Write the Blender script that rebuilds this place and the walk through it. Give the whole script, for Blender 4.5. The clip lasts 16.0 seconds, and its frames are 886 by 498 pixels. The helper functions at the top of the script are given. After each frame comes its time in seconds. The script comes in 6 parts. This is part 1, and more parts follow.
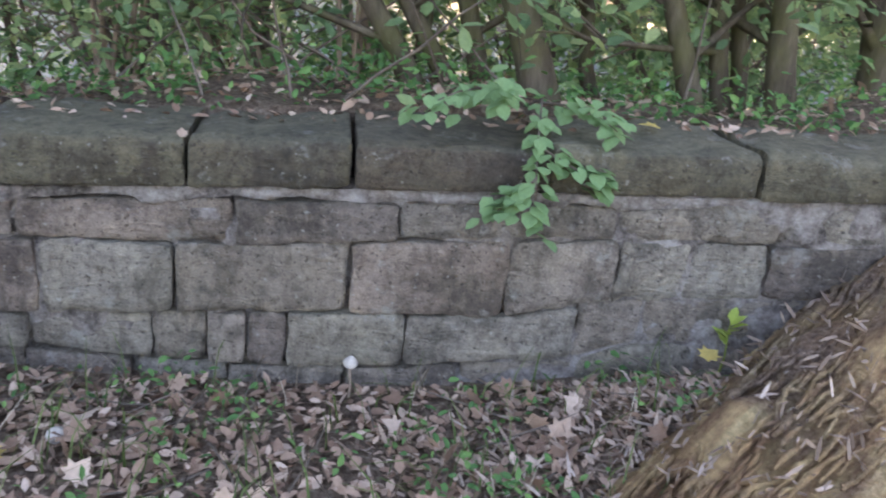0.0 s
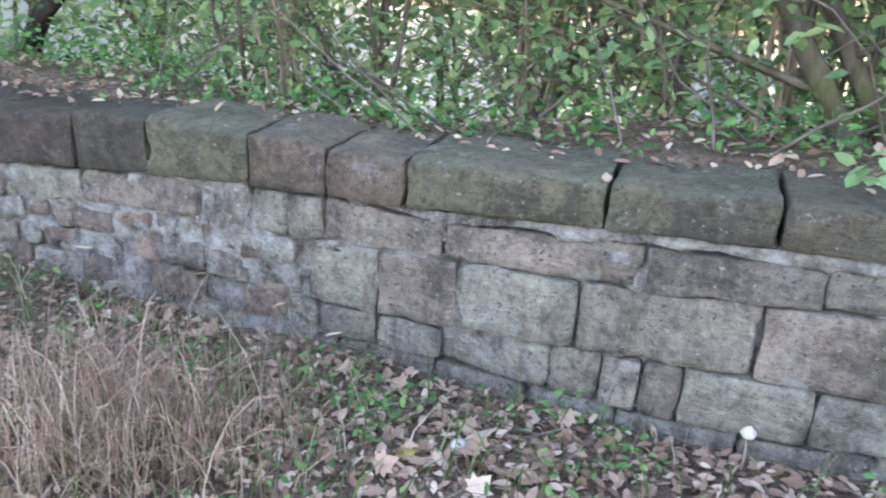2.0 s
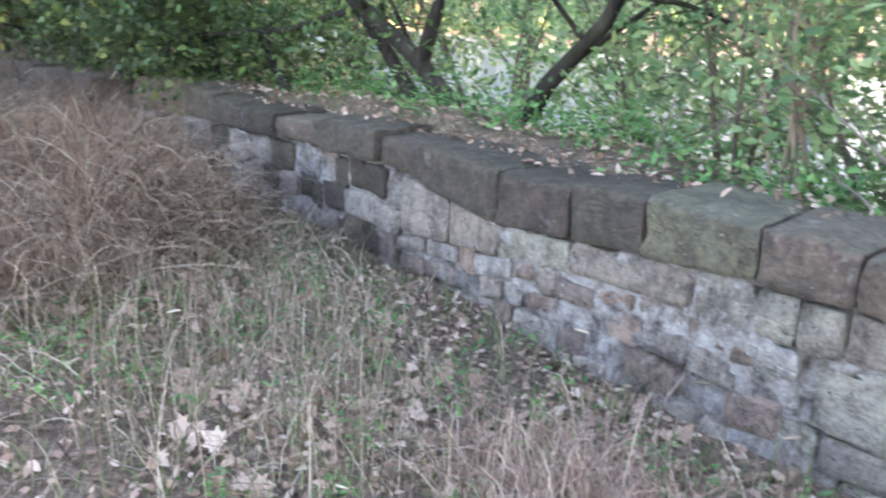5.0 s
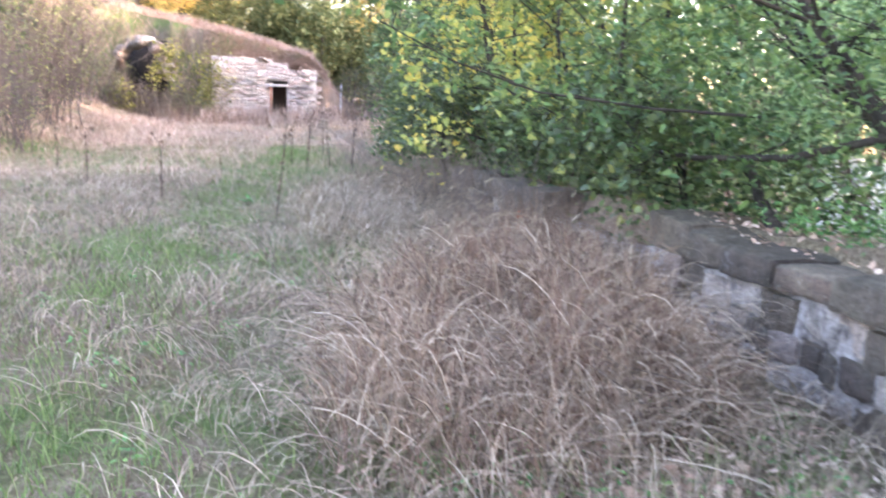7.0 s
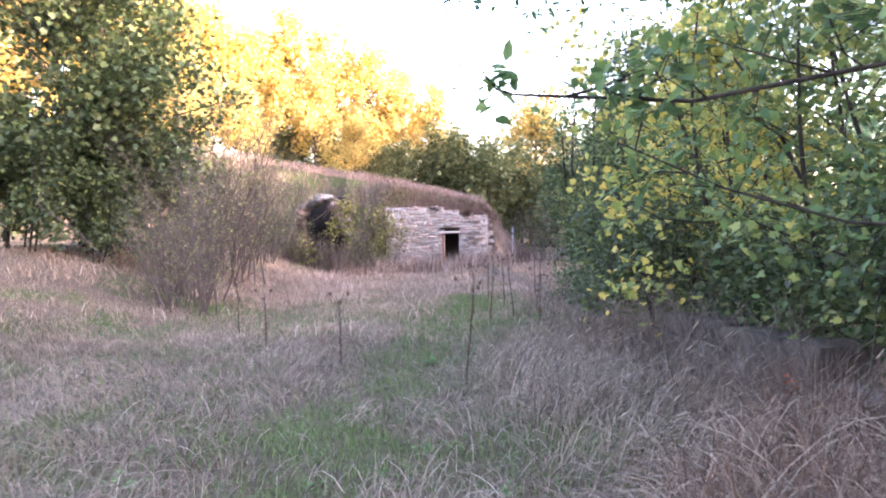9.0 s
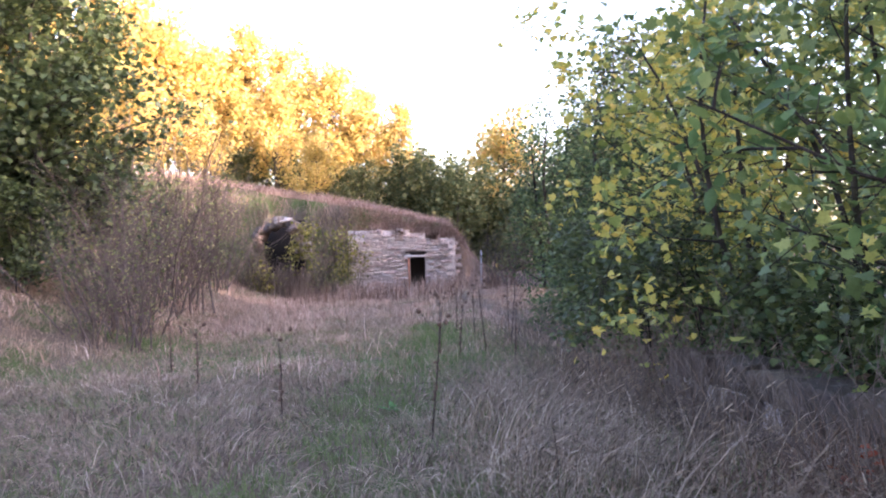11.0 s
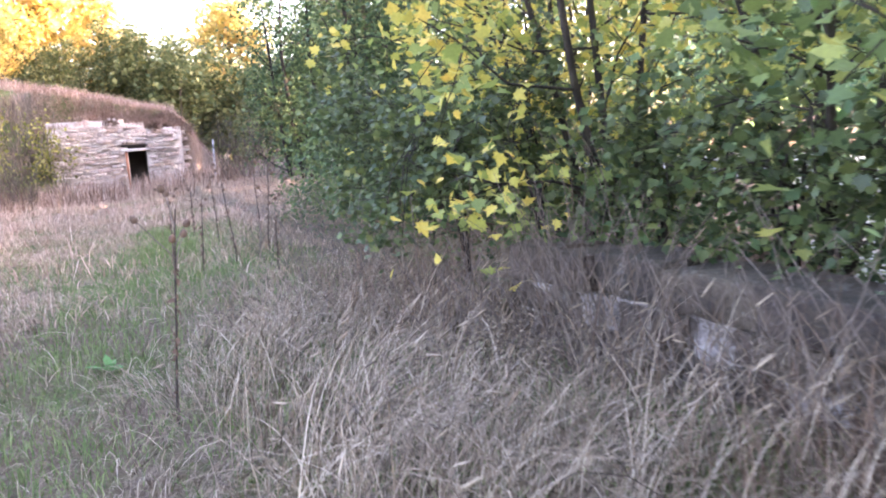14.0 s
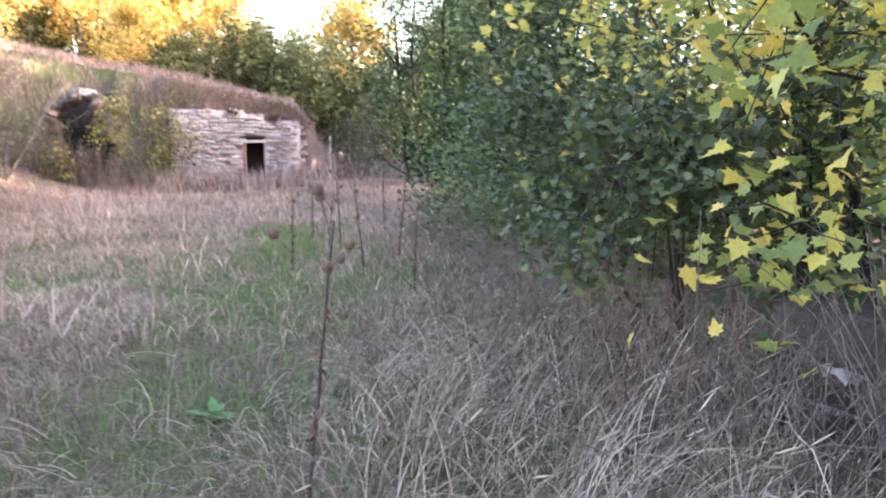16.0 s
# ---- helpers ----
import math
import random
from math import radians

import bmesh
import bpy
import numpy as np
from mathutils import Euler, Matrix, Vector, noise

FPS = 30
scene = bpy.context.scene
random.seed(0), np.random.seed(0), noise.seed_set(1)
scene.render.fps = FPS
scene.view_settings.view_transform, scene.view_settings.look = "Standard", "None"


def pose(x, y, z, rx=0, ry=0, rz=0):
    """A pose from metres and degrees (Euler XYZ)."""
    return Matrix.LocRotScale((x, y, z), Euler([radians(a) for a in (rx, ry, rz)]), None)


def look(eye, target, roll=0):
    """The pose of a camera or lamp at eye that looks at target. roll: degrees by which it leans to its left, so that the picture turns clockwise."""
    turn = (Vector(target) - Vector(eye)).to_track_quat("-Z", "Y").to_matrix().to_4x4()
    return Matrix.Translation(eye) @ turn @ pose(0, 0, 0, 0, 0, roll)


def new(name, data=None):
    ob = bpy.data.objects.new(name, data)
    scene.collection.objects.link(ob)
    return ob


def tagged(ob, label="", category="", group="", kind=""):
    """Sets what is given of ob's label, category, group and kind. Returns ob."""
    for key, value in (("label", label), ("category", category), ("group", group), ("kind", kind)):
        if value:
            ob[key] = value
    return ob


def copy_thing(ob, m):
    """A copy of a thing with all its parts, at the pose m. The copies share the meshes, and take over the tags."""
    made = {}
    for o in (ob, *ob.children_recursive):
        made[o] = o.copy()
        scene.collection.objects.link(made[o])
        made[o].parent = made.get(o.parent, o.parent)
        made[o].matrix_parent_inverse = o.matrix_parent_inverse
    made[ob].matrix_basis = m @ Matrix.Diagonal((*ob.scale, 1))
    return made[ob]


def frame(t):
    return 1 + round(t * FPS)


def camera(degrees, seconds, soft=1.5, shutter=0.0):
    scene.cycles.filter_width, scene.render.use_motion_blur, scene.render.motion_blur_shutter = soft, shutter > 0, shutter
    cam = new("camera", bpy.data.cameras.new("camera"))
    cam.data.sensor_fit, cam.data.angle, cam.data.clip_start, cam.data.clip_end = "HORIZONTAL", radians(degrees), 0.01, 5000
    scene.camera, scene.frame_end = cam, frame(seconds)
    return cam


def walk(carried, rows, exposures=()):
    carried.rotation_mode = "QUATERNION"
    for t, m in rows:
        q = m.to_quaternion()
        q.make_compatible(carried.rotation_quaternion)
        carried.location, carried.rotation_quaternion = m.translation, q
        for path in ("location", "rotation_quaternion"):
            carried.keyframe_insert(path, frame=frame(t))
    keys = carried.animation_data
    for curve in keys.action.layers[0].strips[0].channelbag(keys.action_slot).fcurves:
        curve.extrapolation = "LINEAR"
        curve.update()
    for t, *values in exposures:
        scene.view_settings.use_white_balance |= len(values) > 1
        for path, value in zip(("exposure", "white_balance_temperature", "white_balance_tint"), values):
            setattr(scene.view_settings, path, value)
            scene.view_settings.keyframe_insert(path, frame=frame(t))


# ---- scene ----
cam = camera(56.9, 16.0, soft=2.0, shutter=0.4)
METRES, EYE, TILT, LEAN, TURN = 9.5, 1.5, 0.0, 0.0, -9.2
ROWS = [
    (0.0, 0.0, 0.0, 0.0, 2.34, -21.81, -5.86),
    (0.5, -0.0061, -0.001, -0.0, 6.51, -21.48, -5.89),
    (1.0, -0.014, -0.0025, -0.0001, 13.99, -21.62, -5.01),
    (1.5, -0.0187, -0.0028, 0.0001, 21.72, -21.28, -4.12),
    (2.0, -0.0203, -0.0031, -0.0002, 27.42, -21.06, -3.74),
    (2.5, -0.0237, -0.0045, -0.0, 30.23, -20.92, -3.88),
    (3.0, -0.0278, -0.0061, -0.0001, 34.61, -20.63, -3.8),
    (3.5, -0.031, -0.0052, -0.0002, 38.91, -20.34, -3.07),
    (4.0, -0.0419, 0.0021, -0.0019, 44.8, -19.6, -2.34),
    (6.5, -0.1327, -0.0086, -0.0014, 78.38, -13.7, -2.97),
    (7.0, -0.1768, -0.0142, -0.005, 85.48, -11.44, -3.09),
    (7.5, -0.2115, -0.0253, -0.0043, 88.45, -10.09, -2.07),
    (8.0, -0.2449, -0.0485, -0.002, 85.58, -6.49, -0.75),
    (8.5, -0.2801, -0.0559, -0.0045, 89.2, -3.65, 0.35),
    (9.0, -0.3278, -0.0531, -0.0039, 96.83, -1.93, 0.94),
    (11.5, -0.5468, -0.074, -0.0116, 93.02, 0.57, 1.53),
    (12.0, -0.5939, -0.0837, -0.016, 88.51, -1.63, 1.5),
    (12.5, -0.6355, -0.0855, -0.0143, 86.42, -3.03, 1.54),
    (13.0, -0.68, -0.092, -0.0254, 82.35, -6.77, 2.55),
    (13.5, -0.7237, -0.0941, -0.0281, 76.27, -9.86, 3.45),
    (14.0, -0.7901, -0.0916, -0.0276, 75.95, -8.84, 3.76),
    (14.5, -0.8417, -0.1068, -0.0302, 76.11, -9.47, 3.08),
    (15.0, -0.8786, -0.1177, -0.0273, 81.29, -9.01, 3.27),
    (15.5, -0.929, -0.1162, -0.032, 86.26, -6.65, 2.07),
    (16.0, -0.9705, -0.1253, -0.0346, 83.36, -7.88, -0.06),
]
walk(cam, [(t, pose(0, 0, EYE, TILT, LEAN, TURN) @ pose(METRES * x, METRES * y, METRES * z, 90 + pitch, roll, yaw)) for t, x, y, z, yaw, pitch, roll in ROWS],
     exposures=[(0.0, 3.25, 7250, 29), (1.0, 3.65, 7100, 27), (2.5, 3.95, 6880, 24), (4.2, 3.9, 6800, 24), (6.5, 4.6, 6700, 29), (7.5, 4.38, 6550, 33), (9.0, 3.84, 6350, 40), (11.5, 3.25, 6300, 42), (12.5, 3.58, 6350, 43), (13.5, 4.12, 6600, 40), (14.5, 4.45, 6750, 37), (16.0, 4.0, 6650, 34)])

# ---- light ----
SUN_AZ, SUN_EL = 27.0, 11.5
world = bpy.data.worlds.new("sky")
scene.world = world
world.use_nodes = True
wn, wl = world.node_tree.nodes, world.node_tree.links
sky = wn.new("ShaderNodeTexSky")
sky.sky_type = "NISHITA"
sky.sun_disc = False
sky.sun_elevation, sky.sun_rotation = radians(SUN_EL), radians(SUN_AZ)
sky.air_density, sky.dust_density, sky.ozone_density = 1.0, 2.2, 1.0
wn["Background"].inputs["Strength"].default_value = 0.15
wl.new(sky.outputs[0], wn["Background"].inputs["Color"])

sun_data = bpy.data.lights.new("sun", "SUN")
sun_data.energy, sun_data.angle, sun_data.color = 3.0, radians(0.6), (1.0, 0.85, 0.62)
sun_way = Vector((math.sin(radians(SUN_AZ)) * math.cos(radians(SUN_EL)), math.cos(radians(SUN_AZ)) * math.cos(radians(SUN_EL)), math.sin(radians(SUN_EL))))
sun = new("sun", sun_data)
sun.matrix_world = look(sun_way * 100, (0, 0, 0))


# ---- materials ----
def fresh(name, rough=0.85, spec=0.25):
    m = bpy.data.materials.new(name)
    m.use_nodes = True
    b = m.node_tree.nodes["Principled BSDF"]
    b.inputs["Roughness"].default_value = rough
    b.inputs["Specular IOR Level"].default_value = spec
    return m, b


def put(m, kind, **given):
    n = m.node_tree.nodes.new(kind)
    for key, value in given.items():
        n.inputs[key.replace("_", " ")].default_value = value
    return n


def join(m, a, b):
    m.node_tree.links.new(a, b)


def speckle(m, scale, detail=4.0, rough=0.6, space="Object", stretch=None):
    """Noise in object or generated space; returns its factor socket."""
    co = put(m, "ShaderNodeTexCoord").outputs[space]
    if stretch:
        mp = put(m, "ShaderNodeMapping")
        mp.inputs["Scale"].default_value = stretch
        join(m, co, mp.inputs["Vector"])
        co = mp.outputs[0]
    n = put(m, "ShaderNodeTexNoise", Scale=scale, Detail=detail, Roughness=rough)
    join(m, co, n.inputs["Vector"])
    return n.outputs["Fac"]


def ramp(m, fac, stops):
    r = put(m, "ShaderNodeValToRGB")
    el = r.color_ramp.elements
    while len(el) < len(stops):
        el.new(0.5)
    for e, (p, c) in zip(el, stops):
        e.position = p
        e.color = (*c, 1)
    join(m, fac, r.inputs["Fac"])
    return r.outputs["Color"]


def step(m, fac, low, high):
    """A soft mask from 0 at low to 1 at high."""
    r = put(m, "ShaderNodeMapRange")
    r.inputs["From Min"].default_value, r.inputs["From Max"].default_value = low, high
    join(m, fac, r.inputs["Value"])
    return r.outputs["Result"]


def blend(m, fac, a, b, how="MIX"):
    n = m.node_tree.nodes.new("ShaderNodeMix")
    n.data_type, n.blend_type = "RGBA", how
    for value, k in ((fac, 0), (a, 6), (b, 7)):
        if isinstance(value, (int, float)):
            n.inputs[k].default_value = value
        elif isinstance(value, tuple):
            n.inputs[k].default_value = (*value, 1)
        else:
            join(m, value, n.inputs[k])
    return n.outputs[2]


def math_node(m, how, a, b):
    n = m.node_tree.nodes.new("ShaderNodeMath")
    n.operation = how
    for k, value in enumerate((a, b)):
        if isinstance(value, (int, float)):
            n.inputs[k].default_value = value
        else:
            join(m, value, n.inputs[k])
    return n.outputs[0]


def relief(m, b, height, strength, distance=0.01):
    n = put(m, "ShaderNodeBump", Strength=strength, Distance=distance)
    join(m, height, n.inputs["Height"])
    join(m, n.outputs[0], b.inputs["Normal"])


def up_facing(m):
    g = put(m, "ShaderNodeNewGeometry")
    s = put(m, "ShaderNodeSeparateXYZ")
    join(m, g.outputs["Normal"], s.inputs[0])
    return s.outputs["Z"]


def stone_material(name, stops, moss=0.6, pale=0.5, depth=1.0, top=((0.045, 0.055, 0.028), (0.12, 0.128, 0.075))):
    m, b = fresh(name, 0.92, 0.2)
    chance = put(m, "ShaderNodeObjectInfo").outputs["Random"]
    base = ramp(m, chance, stops)
    broad = speckle(m, 5.5, 8, 0.7)
    fine = speckle(m, 30, 8, 0.75)
    grain = speckle(m, 170, 3, 0.6)
    tool = speckle(m, 42, 5, 0.65, "Object", (0.45, 1, 1.6))
    col = blend(m, 0.9 * depth, base, ramp(m, broad, [(0.32, (0.55, 0.52, 0.5)), (0.5, (1.0, 0.99, 0.98)), (0.66, (1.3, 1.27, 1.2))]), "MULTIPLY")
    col = blend(m, 0.7 * depth, col, ramp(m, fine, [(0.34, (0.40, 0.38, 0.37)), (0.47, (0.98, 0.97, 0.96)), (0.65, (1.45, 1.42, 1.37))]), "MULTIPLY")
    col = blend(m, 0.55 * depth, col, ramp(m, grain, [(0.3, (0.6, 0.6, 0.6)), (0.7, (1.3, 1.3, 1.3))]), "MULTIPLY")
    pits = step(m, speckle(m, 62, 3, 0.55), 0.62, 0.68)
    col = blend(m, math_node(m, "MULTIPLY", pits, 0.7 * depth), col, (0.05, 0.043, 0.04))
    drip = step(m, speckle(m, 3.6, 7, 0.75, "Object", (2.4, 2.4, 0.7)), 0.52, 0.64)
    col = blend(m, math_node(m, "MULTIPLY", drip, 0.55 * depth), col, (0.085, 0.072, 0.066))
    soot = step(m, speckle(m, 2.9, 9, 0.75), 0.5, 0.60)
    col = blend(m, math_node(m, "MULTIPLY", soot, 0.55 * depth), col, (0.05, 0.043, 0.042))
    lichen = step(m, speckle(m, 6.0, 9, 0.75), 0.58, 0.65)
    col = blend(m, math_node(m, "MULTIPLY", lichen, pale), col, (0.46, 0.45, 0.43))
    dots = step(m, speckle(m, 48, 2, 0.5), 0.69, 0.72)
    col = blend(m, math_node(m, "MULTIPLY", dots, pale), col, (0.52, 0.5, 0.46))
    green = step(m, speckle(m, 3.3, 6, 0.65), 0.46, 0.62)
    lid = math_node(m, "MULTIPLY", step(m, up_facing(m), 0.25, 0.85), 0.65)
    green = math_node(m, "MULTIPLY", math_node(m, "MAXIMUM", math_node(m, "MULTIPLY", green, 0.45), lid), moss)
    col = blend(m, green, col, ramp(m, fine, [(0.3, top[0]), (0.7, top[1])]))
    join(m, col, b.inputs["Base Color"])
    h = math_node(m, "ADD", math_node(m, "ADD", fine, math_node(m, "MULTIPLY", tool, 0.8)), math_node(m, "ADD", math_node(m, "MULTIPLY", broad, 1.2), math_node(m, "MULTIPLY", grain, 0.25)))
    h = math_node(m, "SUBTRACT", h, math_node(m, "MULTIPLY", pits, 0.35))
    relief(m, b, h, 1.0, 0.03)
    return m


STONE = stone_material("weathered_sandstone", [(0.0, (0.307, 0.260, 0.229)), (0.2, (0.367, 0.333, 0.287)), (0.4, (0.350, 0.320, 0.287)), (0.6, (0.253, 0.213, 0.193)), (0.8, (0.361, 0.296, 0.260)), (1.0, (0.400, 0.367, 0.333))], 0.36, 0.55)
# top moss colours lightened: the sky's light on the coping is in them
COPING = stone_material("mossy_skylit_sandstone", [(0.0, (0.167, 0.149, 0.109)), (0.3, (0.201, 0.184, 0.132)), (0.55, (0.138, 0.113, 0.092)), (0.75, (0.190, 0.129, 0.106)), (1.0, (0.230, 0.198, 0.161))], 0.5, 0.45, 1.0, ((0.12, 0.125, 0.09), (0.27, 0.27, 0.205)))
# dark coping crust; its colour also carries shade under the trees
CRUST_AND_SHADE = stone_material("crusted_and_shaded_sandstone", [(0.0, (0.083, 0.068, 0.060)), (0.35, (0.130, 0.101, 0.086)), (0.6, (0.067, 0.056, 0.052)), (0.8, (0.134, 0.108, 0.087)), (1.0, (0.108, 0.093, 0.081))], 0.3, 0.22)
RUBBLE = stone_material("rubble_stone", [(0.0, (0.262, 0.202, 0.178)), (0.25, (0.428, 0.369, 0.333)), (0.45, (0.357, 0.256, 0.214)), (0.65, (0.214, 0.167, 0.155)), (0.8, (0.452, 0.416, 0.399)), (1.0, (0.333, 0.268, 0.238))], 0.25, 0.55)
PALE = stone_material("pale_limestone", [(0.0, (0.66, 0.54, 0.48)), (0.3, (0.76, 0.67, 0.61)), (0.6, (0.70, 0.53, 0.46)), (0.8, (0.58, 0.47, 0.42)), (1.0, (0.80, 0.72, 0.66))], 0.05, 0.5, 0.45)


def mortar_material():
    m, b = fresh("lime_mortar", 0.95, 0.1)
    a, c = speckle(m, 9, 7, 0.75), speckle(m, 70, 5, 0.7)
    col = ramp(m, a, [(0.36, (0.07, 0.06, 0.055)), (0.5, (0.29, 0.255, 0.24)), (0.64, (0.48, 0.445, 0.43))])
    col = blend(m, 0.6, col, ramp(m, c, [(0.3, (0.5, 0.5, 0.5)), (0.7, (1.25, 1.25, 1.25))]), "MULTIPLY")
    join(m, col, b.inputs["Base Color"])
    relief(m, b, math_node(m, "ADD", a, c), 0.9, 0.025)
    return m


MORTAR = mortar_material()


def ground_material():
    """Leaf mould by the wall, matted dead grass and green turf further out."""
    m, b = fresh("ground_earth", 0.97, 0.08)
    broad, mid, fine = speckle(m, 0.45, 4, 0.6), speckle(m, 3.2, 6, 0.7), speckle(m, 38, 6, 0.75)
    mould = ramp(m, fine, [(0.3, (0.055, 0.04, 0.03)), (0.5, (0.18, 0.13, 0.10)), (0.7, (0.37, 0.30, 0.24))])
    straw = ramp(m, fine, [(0.3, (0.045, 0.034, 0.024)), (0.5, (0.14, 0.105, 0.072)), (0.75, (0.30, 0.25, 0.18))])
    turf = ramp(m, fine, [(0.3, (0.03, 0.045, 0.016)), (0.55, (0.085, 0.12, 0.04)), (0.8, (0.19, 0.21, 0.09))])
    sep = put(m, "ShaderNodeSeparateXYZ")
    join(m, put(m, "ShaderNodeTexCoord").outputs["Object"], sep.inputs[0])
    away = step(m, math_node(m, "ADD", math_node(m, "MULTIPLY", sep.outputs["X"], -1.0), math_node(m, "MULTIPLY", mid, 2.0)), 3.5, 6.0)
    field = blend(m, step(m, math_node(m, "ADD", broad, math_node(m, "MULTIPLY", mid, 0.5)), 0.70, 0.86), straw, turf)
    col = blend(m, away, mould, field)
    beyond = step(m, sep.outputs["Y"], 2.9, 3.6)
    col = blend(m, beyond, col, mould)
    join(m, col, b.inputs["Base Color"])
    relief(m, b, math_node(m, "ADD", mid, fine), 1.0, 0.03)
    return m


GROUND = ground_material()


def blade_material(name, stops, through_light=0.25, rough=0.7):
    m, b = fresh(name, rough, 0.2 if rough > 0.6 else 0.35)
    chance = put(m, "ShaderNodeNewGeometry").outputs["Random Per Island"]
    spread = math_node(m, "ADD", math_node(m, "MULTIPLY", chance, 0.7), math_node(m, "MULTIPLY", speckle(m, 0.6, 3, 0.6), 0.3))
    col = ramp(m, spread, stops)
    col = blend(m, 0.5, col, ramp(m, speckle(m, 60, 3), [(0.3, (0.7, 0.7, 0.7)), (0.7, (1.2, 1.2, 1.2))]), "MULTIPLY")
    join(m, col, b.inputs["Base Color"])
    t = put(m, "ShaderNodeBsdfTranslucent")
    join(m, col, t.inputs["Color"])
    mix = put(m, "ShaderNodeMixShader", Fac=through_light)
    out = m.node_tree.nodes["Material Output"]
    join(m, b.outputs[0], mix.inputs[1])
    join(m, t.outputs[0], mix.inputs[2])
    join(m, mix.outputs[0], out.inputs["Surface"])
    return m


STRAW = blade_material("dead_straw", [(0.12, (0.05, 0.036, 0.026)), (0.35, (0.15, 0.112, 0.08)), (0.58, (0.28, 0.215, 0.155)), (0.76, (0.44, 0.355, 0.265)), (0.95, (0.68, 0.59, 0.47))])
RUSSET = blade_material("russet_grass", [(0.1, (0.072, 0.040, 0.028)), (0.4, (0.152, 0.094, 0.066)), (0.7, (0.240, 0.164, 0.118)), (0.95, (0.352, 0.272, 0.208))])
ROSE = blade_material("rosy_weed", [(0.1, (0.208, 0.122, 0.09)), (0.4, (0.44, 0.285, 0.215)), (0.7, (0.64, 0.46, 0.36)), (0.95, (0.800, 0.676, 0.559))])
HEATH = blade_material("heath_grass", [(0.1, (0.14, 0.09, 0.07)), (0.4, (0.28, 0.185, 0.145)), (0.7, (0.42, 0.30, 0.235)), (0.95, (0.58, 0.46, 0.37))])
FIELD = blade_material("faded_field_grass", [(0.1, (0.180, 0.130, 0.090)), (0.5, (0.348, 0.252, 0.180)), (0.9, (0.528, 0.408, 0.300))])
TURF = blade_material("green_grass", [(0.1, (0.062, 0.10, 0.034)), (0.5, (0.12, 0.185, 0.06)), (0.9, (0.25, 0.30, 0.12))], 0.35)
HERB = blade_material("herb_leaf", [(0.1, (0.06, 0.145, 0.055)), (0.5, (0.105, 0.245, 0.085)), (0.9, (0.22, 0.39, 0.13))], 0.35)
SPRIG = blade_material("pale_edged_leaf", [(0.1, (0.11, 0.22, 0.10)), (0.5, (0.19, 0.33, 0.15)), (0.8, (0.33, 0.45, 0.22)), (0.97, (0.6, 0.65, 0.45))], 0.35)
LIME = blade_material("lime_leaf", [(0.1, (0.25, 0.36, 0.06)), (0.9, (0.5, 0.6, 0.16))], 0.4)
LITTER = blade_material("fallen_leaf", [(0.05, (0.12, 0.075, 0.055)), (0.3, (0.29, 0.18, 0.13)), (0.6, (0.47, 0.32, 0.24)), (0.85, (0.62, 0.47, 0.38)), (0.98, (0.77, 0.67, 0.58))], 0.12)
CHIP = blade_material("wood_chip", [(0.1, (0.130, 0.085, 0.062)), (0.45, (0.273, 0.195, 0.150)), (0.75, (0.429, 0.325, 0.267)), (0.97, (0.676, 0.572, 0.507))], 0.0)
WOODS = blade_material("woodland_leaf", [(0.08, (0.096, 0.180, 0.096)), (0.35, (0.187, 0.309, 0.148)), (0.65, (0.321, 0.464, 0.225)), (0.88, (0.515, 0.605, 0.283)), (0.98, (0.850, 0.747, 0.220))], 0.55, 0.5)
FRUIT = blade_material("fruit_tree_leaf", [(0.08, (0.045, 0.090, 0.038)), (0.4, (0.075, 0.150, 0.053)), (0.75, (0.135, 0.225, 0.068)), (0.97, (0.255, 0.315, 0.090))], 0.4, 0.5)
MAPLE = blade_material("maple_leaf", [(0.1, (0.10, 0.16, 0.055)), (0.30, (0.22, 0.28, 0.07)), (0.48, (0.36, 0.38, 0.09)), (0.66, (0.55, 0.47, 0.10)), (0.86, (0.68, 0.51, 0.11)), (0.99, (0.64, 0.38, 0.1))], 0.45, 0.5)
MAPLE_GREEN = blade_material("green_maple_leaf", [(0.1, (0.055, 0.095, 0.04)), (0.4, (0.11, 0.17, 0.058)), (0.68, (0.21, 0.27, 0.08)), (0.86, (0.480, 0.480, 0.132)), (0.97, (0.744, 0.624, 0.156))], 0.42, 0.5)
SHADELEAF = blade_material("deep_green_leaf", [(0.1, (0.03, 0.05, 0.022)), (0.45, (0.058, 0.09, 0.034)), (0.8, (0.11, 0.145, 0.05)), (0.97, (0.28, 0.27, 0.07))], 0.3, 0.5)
GOLD = blade_material("golden_autumn_leaf", [(0.1, (0.38, 0.35, 0.10)), (0.35, (0.62, 0.50, 0.16)), (0.7, (0.72, 0.54, 0.19)), (0.95, (0.66, 0.39, 0.18))], 0.45)
OLIVE = blade_material("olive_thicket_leaf", [(0.1, (0.075, 0.10, 0.045)), (0.5, (0.16, 0.185, 0.075)), (0.9, (0.34, 0.33, 0.13))], 0.4)
DARKLEAF = blade_material("dark_thicket_leaf", [(0.1, (0.032, 0.064, 0.032)), (0.5, (0.072, 0.120, 0.048)), (0.9, (0.160, 0.208, 0.080))], 0.3)
REDLEAF = blade_material("red_bramble_leaf", [(0.1, (0.16, 0.03, 0.02)), (0.6, (0.34, 0.08, 0.035)), (0.95, (0.42, 0.18, 0.06))], 0.3)
BRUSH = blade_material("dry_brush", [(0.1, (0.07, 0.05, 0.04)), (0.5, (0.19, 0.145, 0.115)), (0.9, (0.36, 0.29, 0.24))], 0.1)
